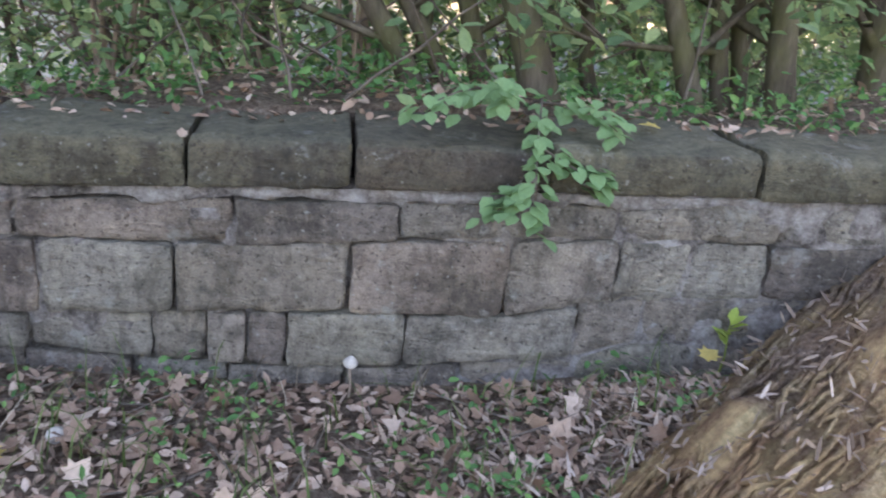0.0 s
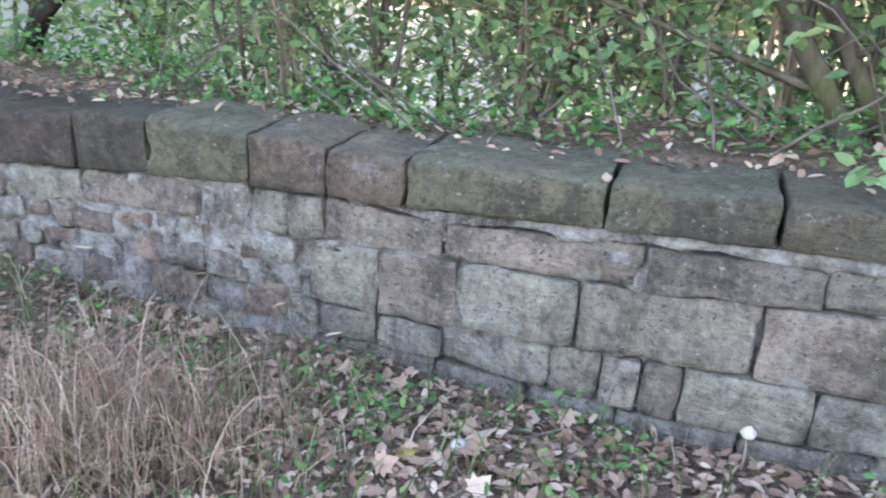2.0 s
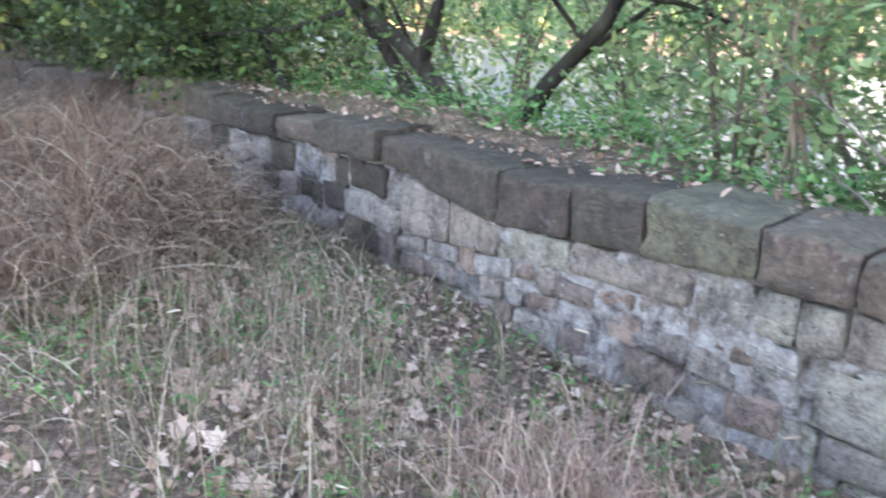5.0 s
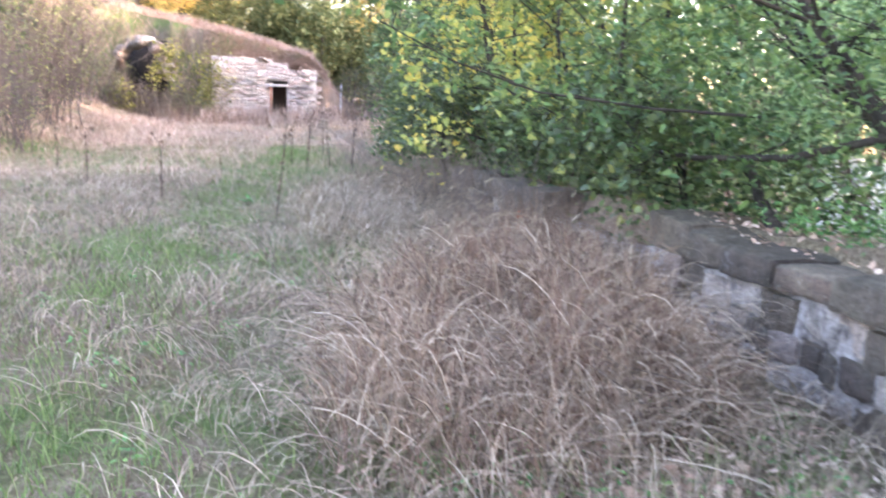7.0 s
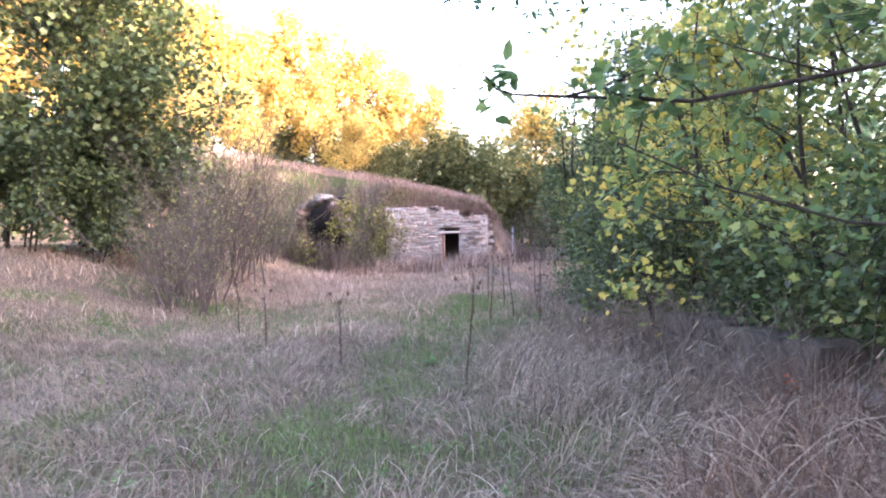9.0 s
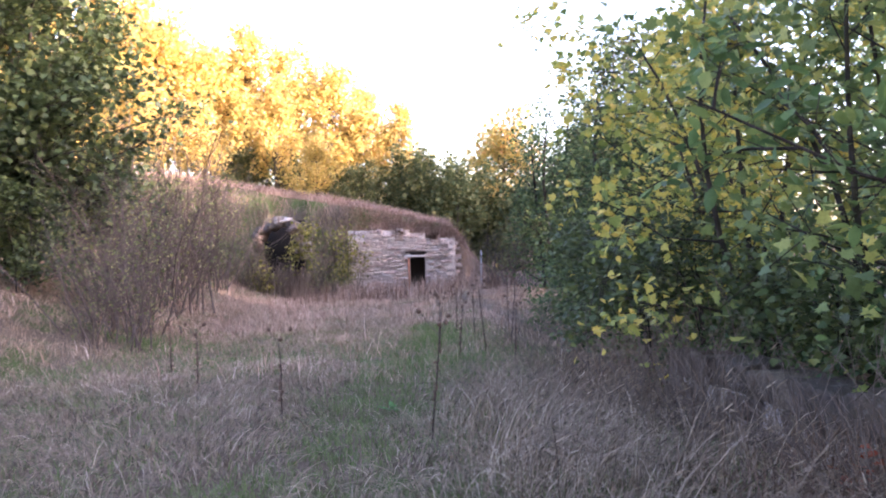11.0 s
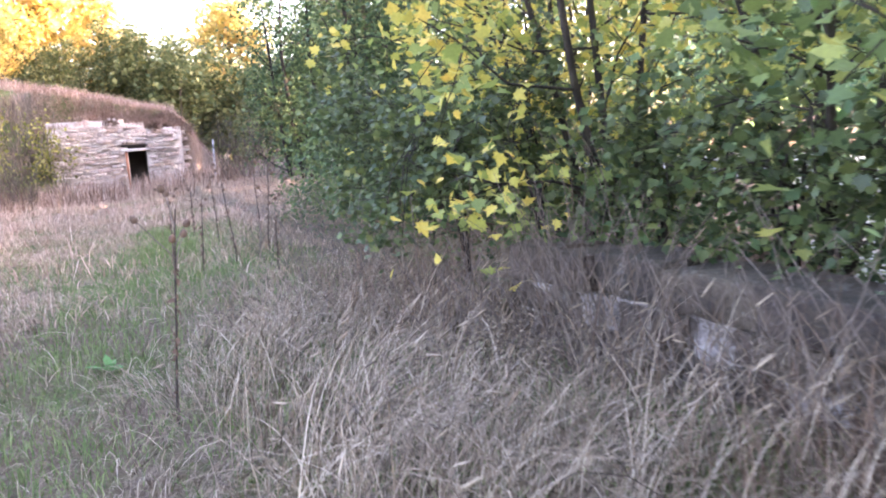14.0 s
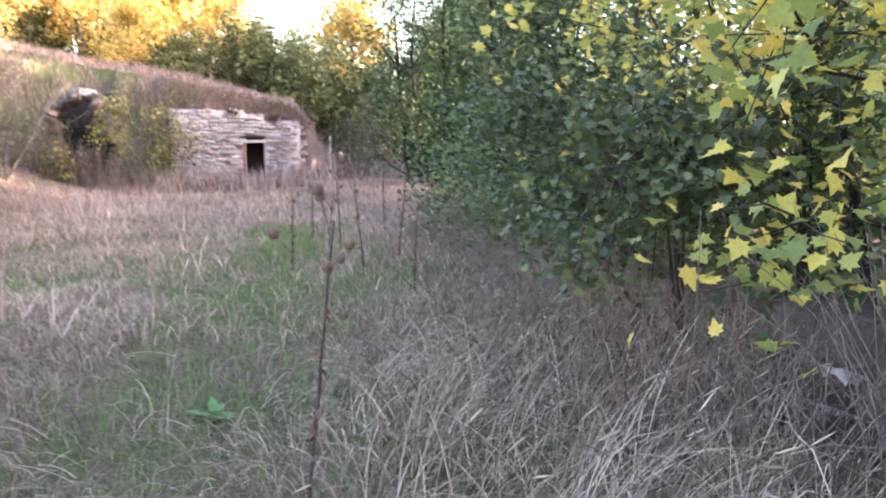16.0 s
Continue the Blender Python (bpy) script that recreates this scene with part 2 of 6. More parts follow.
IVY = blade_material("yellowing_ivy_leaf", [(0.1, (0.09, 0.10, 0.03)), (0.5, (0.25, 0.24, 0.06)), (0.9, (0.46, 0.40, 0.13))], 0.3)


def bark_material(name, dark, mid, light, moss=0.3):
    m, b = fresh(name, 0.93, 0.15)
    a, c = speckle(m, 14, 6, 0.7, "Object", (1, 1, 0.22)), speckle(m, 3.0, 4, 0.6)
    col = ramp(m, a, [(0.3, dark), (0.52, mid), (0.75, light)])
    col = blend(m, math_node(m, "MULTIPLY", step(m, c, 0.45, 0.68), moss), col, (0.12, 0.125, 0.045))
    join(m, col, b.inputs["Base Color"])
    relief(m, b, a, 0.8, 0.015)
    return m


BARK = bark_material("grey_bark", (0.035, 0.028, 0.02), (0.10, 0.08, 0.06), (0.19, 0.155, 0.12), 0.6)
DARKBARK = bark_material("dark_bark", (0.012, 0.010, 0.009), (0.032, 0.027, 0.024), (0.075, 0.065, 0.055), 0.1)
TWIG = bark_material("dry_twig", (0.08, 0.063, 0.052), (0.165, 0.132, 0.11), (0.26, 0.215, 0.18), 0.0)
BRUSHWOOD = bark_material("grey_brushwood", (0.045, 0.036, 0.032), (0.10, 0.078, 0.068), (0.17, 0.14, 0.12), 0.0)
TANSTEM = bark_material("tan_stem", (0.16, 0.12, 0.09), (0.30, 0.22, 0.165), (0.42, 0.33, 0.26), 0.0)


def rotten_material():
    m, b = fresh("rotten_wood", 0.95, 0.12)
    streak = speckle(m, 9, 7, 0.72, "Object", (0.16, 1, 1))
    blot, fine = speckle(m, 2.4, 5, 0.65), speckle(m, 55, 6, 0.75)
    col = ramp(m, streak, [(0.34, (0.06, 0.034, 0.022)), (0.44, (0.34, 0.20, 0.12)), (0.54, (0.58, 0.39, 0.21)), (0.64, (0.76, 0.58, 0.32))])
    col = blend(m, math_node(m, "MULTIPLY", step(m, blot, 0.45, 0.65), 0.6), col, ramp(m, fine, [(0.35, (0.13, 0.09, 0.07)), (0.65, (0.48, 0.38, 0.32))]))
    col = blend(m, 0.7, col, ramp(m, fine, [(0.3, (0.5, 0.5, 0.5)), (0.7, (1.3, 1.3, 1.3))]), "MULTIPLY")
    join(m, col, b.inputs["Base Color"])
    relief(m, b, math_node(m, "ADD", math_node(m, "MULTIPLY", streak, 2.0), fine), 1.0, 0.04)
    return m


ROTTEN = rotten_material()


def plain(name, colour, rough=0.8, scale=30.0):
    m, b = fresh(name, rough)
    col = blend(m, 0.7, colour, ramp(m, speckle(m, scale, 5, 0.7), [(0.3, (0.6, 0.6, 0.6)), (0.7, (1.25, 1.25, 1.25))]), "MULTIPLY")
    join(m, col, b.inputs["Base Color"])
    relief(m, b, speckle(m, scale * 2, 4), 0.5, 0.01)
    return m


CONCRETE = plain("grey_concrete", (0.42, 0.39, 0.36), 0.9, 12)
WHITE = plain("white_fungus", (0.55, 0.5, 0.46), 0.6, 60)
SEED = plain("brown_seed_head", (0.13, 0.085, 0.06), 0.95, 90)
# near-black colour for the vault's unlit inside
SHADE = plain("vault_shade_black", (0.012, 0.01, 0.009), 1.0, 8)
# for timber and stalks, and as shade colour inside the passage
DARK_WOOD_AND_SHADE = plain("dark_timber_and_passage_shade", (0.05, 0.04, 0.033), 0.95, 20)
TIMBER = plain("bleached_timber", (0.55, 0.47, 0.42), 0.9, 20)
BRICKRED = plain("red_brick", (0.42, 0.19, 0.12), 0.9, 40)
STEEL = plain("galvanised_post", (0.42, 0.43, 0.45), 0.5, 40)


def water_material():
    m, b = fresh("pond_water", 0.3, 0.3)
    b.inputs["Base Color"].default_value = (0.2, 0.21, 0.205, 1)
    b.inputs["IOR"].default_value = 1.33
    relief(m, b, speckle(m, 2.2, 5, 0.65), 0.6, 0.12)
    return m


WATER = water_material()


# ---- mesh helpers ----
def rng_of(seed):
    return np.random.default_rng(seed)


def mesh_of(name, verts, faces, material, smooth=False):
    """A mesh from an array of points and an array of faces that all have the same number of corners."""
    verts, faces = np.asarray(verts, np.float32), np.asarray(faces, np.int32)
    me = bpy.data.meshes.new(name)
    me.vertices.add(len(verts))
    me.vertices.foreach_set("co", verts.ravel())
    me.loops.add(faces.size)
    me.loops.foreach_set("vertex_index", faces.ravel())
    me.polygons.add(len(faces))
    me.polygons.foreach_set("loop_start", np.arange(0, faces.size, faces.shape[1], dtype=np.int32))
    me.update(calc_edges=True)
    me.validate()
    if smooth:
        me.shade_smooth()
    me.materials.append(material)
    return me


def part(name, me, parent=None, label="", at=None):
    ob = new(name, me)
    if parent is not None:
        ob.parent = parent
    if at is not None:
        ob.matrix_basis = at
    return tagged(ob, label) if label else ob


def thing(name, label, category, group="", kind="", at=(0, 0, 0)):
    ob = new(name)
    ob.location = at
    ob.empty_display_size = 0.1
    return tagged(ob, label, category, group, kind)


def stuff(name, me, label, category):
    return tagged(new(name, me), label, category, "", "stuff")


def vnoise(x, y, size, seed):
    """Smooth value noise on a lattice of that size, -1 to 1."""
    x, y = np.asarray(x, float) / size, np.asarray(y, float) / size
    table = rng_of(seed).uniform(-1, 1, (64, 64))
    i, j = np.floor(x).astype(int), np.floor(y).astype(int)
    u, v = x - i, y - j
    u, v = u * u * (3 - 2 * u), v * v * (3 - 2 * v)
    a, b = table[i % 64, j % 64], table[(i + 1) % 64, j % 64]
    c, d = table[i % 64, (j + 1) % 64], table[(i + 1) % 64, (j + 1) % 64]
    return (a * (1 - u) + b * u) * (1 - v) + (c * (1 - u) + d * u) * v


def ease(x, a, b):
    t = np.clip((np.asarray(x, float) - a) / (b - a), 0, 1)
    return t * t * (3 - 2 * t)


# ---- the plan: the wall's line, its courses and the lie of the land ----
def wall_y(x):
    return 2.5 - 0.1 * np.maximum(np.asarray(x, float), -5.2)


def course(xs, zs):
    return lambda x: np.interp(x, xs[::-1], zs[::-1])


COPE_TOP = course([2.6, 1.5, 0.62, 0.0, -0.44, -1.15, -2.3, -3.15, -3.77, -5.0, -6.1, -6.45, -7.02, -7.4, -11.5, -18.0], [0.99, 0.92, 0.86, 0.82, 0.79, 0.755, 0.72, 0.66, 0.68, 0.61, 0.57, 0.61, 0.63, 0.50, 0.40, 0.0])
COPE_LOW = course([2.6, 1.5, 0.7, 0.09, -0.43, -1.13, -1.8, -2.3, -3.17, -3.8, -4.25, -5.0, -6.4, -7.02, -7.15, -11.5, -18.0], [0.85, 0.78, 0.73, 0.685, 0.645, 0.58, 0.545, 0.5, 0.41, 0.47, 0.49, 0.46, 0.39, 0.38, 0.27, 0.16, -0.22])
ROW2_TOP = lambda x: COPE_LOW(x) - np.interp(x, [-1.4, -1.0, 1.0, 1.4], [0.008, 0.045, 0.045, 0.02])
ROW2_LOW = course([2.6, 1.5, 0.97, 0.26, -0.27, -1.0, -1.47, -1.8, -2.04, -2.7, -3.16, -4.0, -18], [0.69, 0.62, 0.59, 0.52, 0.455, 0.415, 0.375, 0.345, 0.355, 0.30, 0.24, 0.15, -0.2])
ROW3_LOW = course([2.6, 1.48, 1.21, 0.98, 0.62, 0.09, -0.47, -0.92, -1.23, -1.6, -4, -18], [0.5, 0.42, 0.4, 0.37, 0.28, 0.245, 0.19, 0.15, 0.13, 0.12, -0.05, -0.4])
ROW4_LOW = course([2.6, 1.1, 0.88, 0.3, -0.1, -0.56, -0.96, -1.78, -4, -18], [0.3, 0.22, 0.14, 0.06, 0.015, 0.0, 0.02, -0.05, -0.3, -0.7])


def mound_top(y):
    """Height of the earth mound over the ruin, from its long shoulder down to the field."""
    return np.interp(y, [-40, -14, -6.0, -0.6, 3.6, 4.6, 6.5], [5.6, 5.2, 4.4, 3.3, 2.25, 1.0, -0.75])


def land(x, y):
    x, y = np.asarray(x, float), np.asarray(y, float)
    base = np.interp(x, [-60, -42, -13, -5, 0, 3, 400], [-0.9, -0.8, -0.38, -0.02, 0.0, 0.06, 0.2])
    near = np.clip((y - 1.6) / 0.9, 0, 1) * np.interp(x, [-9, -6, -2, 0.2, 1.2], [0.1, 0.0, -0.08, -0.03, 0.06])
    rough = 0.035 * vnoise(x, y, 0.7, 3) + 0.06 * vnoise(x, y, 2.7, 4) * ease(-x, 2, 6) + 0.012 * vnoise(x, y, 0.2, 5)
    z = base + near + rough + 0.16 * np.exp(-((x - 1.15) / 0.45) ** 2 - ((y - 1.95) / 0.34) ** 2)
    z = z + 1.5 * ease(-y, 3.2, 9.5) * ease(-x, 9, 22) * (1 - ease(-x, 60, 80))
    # earth held up behind the wall, then the bank down to the pond
    back = y - wall_y(x)
    held = COPE_TOP(np.clip(x, -18, 2.6)) - 0.06 + 0.05 * vnoise(x, y, 0.35, 6)
    bank = held - 2.4 * ease(back, 0.9, 5.0) + 1.2 * ease(y, 31, 36) + 0.15 * vnoise(x, y, 1.7, 7)
    far_flat = ease(-x, 16, 22) * (1 - ease(y, 12, 20))
    behind = ease(back, 0.26, 0.40)
    z = z * (1 - behind) + (bank * (1 - far_flat) + (z + 0.2) * far_flat) * behind
    # the mound: a steep face at the stone front, an overgrown slope beside it
    front = np.interp(y, [-6, -1.6, -0.9, 4.2, 5.0], [-41.2, -41.6, -42.25, -42.25, -43.0])
    depth = np.interp(y, [-6, -1.6, -0.9, 4.2, 5.0], [3.2, 2.2, 0.35, 0.35, 2.5])
    front = np.where((y > 1.45) & (y < 2.6), -44.2, np.where((y > -4.9) & (y < -3.1), -42.9, front))
    rise = np.clip((front - x) / depth, 0, 1) * (1 - ease(-x, 66, 85))
    top = mound_top(y) + 0.25 * vnoise(x, y, 2.1, 8) + 0.03 * np.clip(-x - 43, 0, 20)
    return z * (1 - rise) + np.maximum(top, z) * rise


def floor_at(x, y):
    return land(x, y)


def ground():
    xs = np.concatenate([-np.geomspace(90, 500, 8)[::-1], np.arange(-88, -44, 1.1), np.arange(-44, -18, 0.3), np.arange(-18, 3.2, 0.11), np.arange(3.4, 12, 0.8), np.geomspace(13, 500, 9)])
    ys = np.concatenate([-np.geomspace(42, 500, 8)[::-1], np.arange(-40, -9, 1.2), np.arange(-9, -1.5, 0.22), np.arange(-1.5, 4.2, 0.09), np.arange(4.3, 9, 0.3), np.arange(9.4, 30, 1.4), np.geomspace(32, 500, 9)])
    gx, gy = np.meshgrid(xs, ys, indexing="ij")
    v = np.stack([gx, gy, land(gx, gy)], -1).reshape(-1, 3)
    n, k = len(xs), len(ys)
    i, j = np.meshgrid(np.arange(n - 1), np.arange(k - 1), indexing="ij")
    a = (i * k + j).ravel()
    f = np.stack([a, a + k, a + k + 1, a + 1], -1)
    tagged(new("ground", mesh_of("ground", v, f, GROUND, True)), "uneven autumn ground of leaf mould, dead grass and turf", "ground", "", "structure")


ground()
POND = -1.35


def pond():
    v = [(-45, 5.5, POND), (60, 5.5, POND), (60, 34, POND), (-45, 34, POND)]
    tagged(new("water", mesh_of("water", v, [(0, 1, 2, 3)], WATER)), "still grey pond below the bank behind the wall", "water", "", "structure")


pond()


# ---- the old sandstone wall ----
def stone_front(us, vs, a, w, low, top, r, depth_of, rng):
    """Grid of points over a rough stone face, with worn corners, chipped edges and an uneven outline."""
    uu, vv = np.meshgrid(us, vs, indexing="ij")
    x = a + w * uu
    zl, zt = np.vectorize(low)(x), np.vectorize(top)(x)
    h = np.maximum(zt - zl, 0.01)
    z = zl + h * vv
    seed = int(rng.integers(1000))
    bx, bz = np.minimum(uu, 1 - uu) * w, np.minimum(vv, 1 - vv) * h
    sx, sz = np.where(uu < 0.5, 1.0, -1.0), np.where(vv < 0.5, 1.0, -1.0)
    r = min(r, 0.3 * w, 0.3 * float(h.mean()))
    ex, ez = np.maximum(r - bx, 0), np.maximum(r - bz, 0)
    pull = 1 - np.minimum(1, r / (np.hypot(ex, ez) + 1e-9))
    nx = vnoise(x * 1.7, z, 0.06, seed) + 0.6 * vnoise(x, z, 0.025, seed + 1)
    nz = vnoise(x, z * 1.7, 0.08, seed + 2) + 0.6 * vnoise(x, z, 0.025, seed + 3)
    x2 = x + sx * ex * pull + 0.006 * nx * np.clip(1 - bx / 0.04, 0, 1)
    z2 = z + sz * ez * pull + 0.006 * nz * np.clip(1 - bz / 0.04, 0, 1)
    edge = np.minimum(bx, bz)
    chip = np.clip(vnoise(x, z, 0.075, seed + 4) - 0.25, 0, 1) * np.clip(1 - edge / 0.045, 0, 1)
    lumps = 0.007 * vnoise(x, z, 0.13, seed + 5) + 0.0045 * vnoise(x, z, 0.05, seed + 6) + 0.0025 * vnoise(x, z, 0.028, seed + 7)
    d = depth_of(x, z) + lumps + 0.009 * np.clip(1 - edge / 0.012, 0, 1) ** 1.5 + 0.03 * chip
    return x2, z2, d


def spaced(length, pitch, least, most, rim):
    """Even steps from 0 to 1 with one more close to either end."""
    n = int(np.clip(round(length / pitch), least, most))
    c = min(rim / max(length, 1e-3), 0.2)
    return np.concatenate([[0.0], np.linspace(c, 1 - c, n), [1.0]])


def grid_faces(n, k, start=0):
    i, j = np.meshgrid(np.arange(n - 1), np.arange(k - 1), indexing="ij")
    p = (start + i * k + j).ravel()
    return np.concatenate([np.stack([p, p + k, p + k + 1], -1), np.stack([p, p + k + 1, p + 1], -1)])


def block(x0, x1, low, top, gap, depth, proud, rng, corner=0.012, pitch=0.03):
    """A roughly squared stone with a hewn face and worn edges, between two joints and two bed lines."""
    a, w = x0 + gap, max(x1 - x0 - 2 * gap, 0.02)
    lo, hi = (lambda x: float(low(x)) + gap * 0.7), (lambda x: float(top(x)) - gap * 0.7)
    mx = a + w / 2
    mz = 0.5 * (lo(mx) + hi(mx))
    tilt, sway = rng.uniform(-0.02, 0.02), rng.uniform(-0.03, 0.03)
    us, vs = spaced(w, pitch, 3, 26, 0.011), spaced(hi(mx) - lo(mx), pitch, 2, 12, 0.011)
    x, z, d = stone_front(us, vs, a, w, lo, hi, corner * rng.uniform(0.9, 2.2), lambda x, z: -proud + tilt * (x - mx) + sway * (z - mz), rng)
    front = np.stack([x, wall_y(x) + d, z], -1)
    n, k = x.shape
    ring = np.concatenate([front[:, 0], front[-1, 1:], front[-2::-1, -1], front[0, -2:0:-1]])
    back = ring.copy()
    back[:, 1] = wall_y(ring[:, 0]) + depth
    m, o = len(ring), n * k
    q = np.arange(m)
    e = (q + 1) % m
    side = np.concatenate([np.stack([o + q, o + m + q, o + m + e], -1), np.stack([o + q, o + m + e, o + e], -1)])
    return np.concatenate([front.reshape(-1, 3), ring, back]), np.concatenate([grid_faces(n, k), side])


def cope_block(x0, x1, depth, proud, rng):
    """A coping slab: hewn front, broken front arris, uneven top and ragged back edge."""
    a, w = x0 + 0.005, x1 - x0 - 0.01
    drop = rng.uniform(-0.012, 0.012) * (1 if x0 > -3.2 else 2.2)
    roll, mx = rng.uniform(-0.03, 0.03), x0 + 0.5 * w
    lo = lambda x: float(COPE_LOW(x)) + 0.006
    hi = lambda x: float(COPE_TOP(x)) + drop + roll * (x - mx)
    tilt, sway = rng.uniform(-0.02, 0.02), rng.uniform(-0.06, 0.06)
    us, vs = spaced(w, 0.032, 4, 26, 0.010), spaced(hi(mx) - lo(mx), 0.03, 3, 9, 0.010)
    mz = 0.5 * (lo(mx) + hi(mx))
    x, z, d = stone_front(us, vs, a, w, lo, hi, rng.uniform(0.008, 0.02), lambda x, z: -proud + tilt * (x - mx) + sway * (z - mz), rng)
    front = np.stack([x, wall_y(x) + d, z], -1)
    n, k = x.shape
    seed = int(rng.integers(1000))
    tops = []
    for t in (0.0, 0.04, 0.12, 0.25, 0.4, 0.55, 0.7, 0.85, 1.0):
        p = front[:, -1].copy()
        p[:, 1] += t * (depth + 0.06 * vnoise(p[:, 0], p[:, 0] * 0 + seed, 0.15, seed)) 
        p[:, 2] += (0.008 * min(1.0, t / 0.04) + 0.012 * vnoise(p[:, 0], p[:, 1], 0.16, seed + 1) + 0.006 * vnoise(p[:, 0], p[:, 1], 0.06, seed + 2)) * (t > 0) - 0.02 * (t == 1.0)
        tops.append(p)
    top = np.stack(tops, 1)
    kt = top.shape[1]
    ends = []
    for e in (0, -1):
        line = np.concatenate([front[e, :], top[e, 1:], top[e, -1:] * (1, 1, 0) + (0, 0, float(front[e, 0, 2]))])
        hub = line.mean(0)
        m = len(line)
        ends.append((np.concatenate([line, hub[None]]), np.array([(j, (j + 1) % m, m) if e else ((j + 1) % m, j, m) for j in range(m)])))
    under = np.stack([front[:, 0], top[:, -1] * (1, 1, 0) + front[:, 0] * (0, 0, 1), top[:, -1]], 1)
    return stack([(front.reshape(-1, 3), grid_faces(n, k)), (top.reshape(-1, 3), grid_faces(n, kt)), (under.reshape(-1, 3), grid_faces(n, 3)[:, ::-1])] + ends)


def old_wall():
    rng = rng_of(11)
    wall = thing("wall_boundary", "old low wall of coursed weathered sandstone with mossy coping", "wall", "", "structure")
    # core that carries the mortar, nearly flush, washed out here and there
    xs, levels = np.linspace(-12.6, 2.6, 500), 26
    v = []
    for x in xs:
        y = float(wall_y(x))
        zt, zb = float(COPE_LOW(x)) - 0.004, float(land(x, y - 0.15)) - 0.25
        zs = np.linspace(zb, zt, levels)
        d = np.interp(x, [-4.0, -1.2], [0.012, 0.012]) + 0.013 * vnoise(np.full(levels, x), zs, 0.12, 12) + 0.05 * ease(vnoise(np.full(levels, x), zs, 0.28, 13) + 0.4 * vnoise(np.full(levels, x), zs, 0.07, 14), 0.05, 0.4)
        v += [(x, y + a, z) for a, z in zip(d, zs)] + [(x, y + 0.33, zt), (x, y + 0.33, zb)]
    f = []
    n = levels + 2
    for k in range(len(xs) - 1):
        for j in range(n):
            p, q = n * k + j, n * k + (j + 1) % n
            f.append((p, p + n, q + n, q))
    core = part("core", mesh_of("core", v, f, MORTAR), wall, "crumbling pale lime mortar")
    for e in (0, len(xs) - 1):
        p = [v[n * e], v[n * e + levels - 1], v[n * e + levels], v[n * e + levels + 1]]
        part("core_end", mesh_of("core_end", p, [(0, 1, 2, 3)], MORTAR), wall)
    # ragged mortar bed under the coping
    xs = np.arange(-1.15, 1.45, 0.02)
    v, f = [], []
    for k, x in enumerate(xs):
        y = float(wall_y(x))
        zt, zb = float(COPE_LOW(x)), float(ROW2_TOP(x)) - 0.004 + 0.016 * float(vnoise(x, 0.0, 0.09, 15)) + 0.004 * rng.uniform(-1, 1)
        d = 0.008 + 0.008 * float(vnoise(x, 0.0, 0.05, 16))
        v += [(x, y + 0.03, zb), (x, y + d, zb + 0.006), (x, y + d + 0.004, 0.5 * (zt + zb)), (x, y + 0.012, zt - 0.004)]
        if k:
            b = 4 * k
            f += [(b - 4 + j, b + j, b + j + 1, b - 3 + j) for j in range(3)]
    part("mortar_bed", mesh_of("mortar_bed", v, f, MORTAR), wall, "ragged pale mortar bed")

    joints = [2.6, 2.05, 1.38, 0.71, 0.09, -0.43, -1.13, -1.455, -1.8, -2.29, -2.69, -3.165, -3.76, -4.25, -5.0, -5.5, -6.0, -6.45, -7.02, -7.4]
    while joints[-1] > -12.2:
        joints.append(joints[-1] - rng.uniform(0.4, 0.75))
    for b, a in zip(joints, joints[1:]):
        if -9.3 < a and b < -6.9:
            continue
        v, f = cope_block(a, b, rng.uniform(0.42, 0.58), rng.uniform(0.015, 0.035) if a > -3.2 else rng.uniform(-0.02, 0.05), rng)
        # past -9 every coping stone takes the dark colour, for shade under trees
        part("coping_stone", mesh_of("coping_stone", v, f, CRUST_AND_SHADE if a < -2.6 and (a < -9 or rng.uniform() < 0.55) else COPING, True), wall)

    def row(joints, low, top, lumpy, material, gap=0.0055):
        for b, a in zip(joints, joints[1:]):
            v, f = block(a, b, low, top, gap * rng.uniform(0.6, 1.5), 0.12, rng.uniform(-0.012, 0.012) * lumpy, rng)
            part("stone", mesh_of("stone", v, f, material, True), wall)

    row([2.55, 2.05, 1.50, 0.96, 0.25, -0.275, -0.98, -1.47, -1.63, -1.80, -2.04, -2.69, -3.16, -3.55, -4.0], ROW2_LOW, ROW2_TOP, 1, STONE)
    row([2.5, 1.9, 1.48, 1.21, 0.98, 0.62, 0.10, -0.475, -0.91, -1.235, -1.54], ROW3_LOW, ROW2_LOW, 1, STONE)
    row([2.5, 1.9, 1.10, 0.88, 0.3, -0.1, -0.235, -0.37, -0.55, -0.96, -1.23, -1.49, -1.78], ROW4_LOW, ROW3_LOW, 1, STONE)
    deep = lambda x: ROW4_LOW(x) - 0.17
    row([2.4, 1.8, 1.3, 0.9, 0.5, 0.1, -0.3, -0.62, -0.98, -1.4, -1.8], deep, ROW4_LOW, 1, STONE)

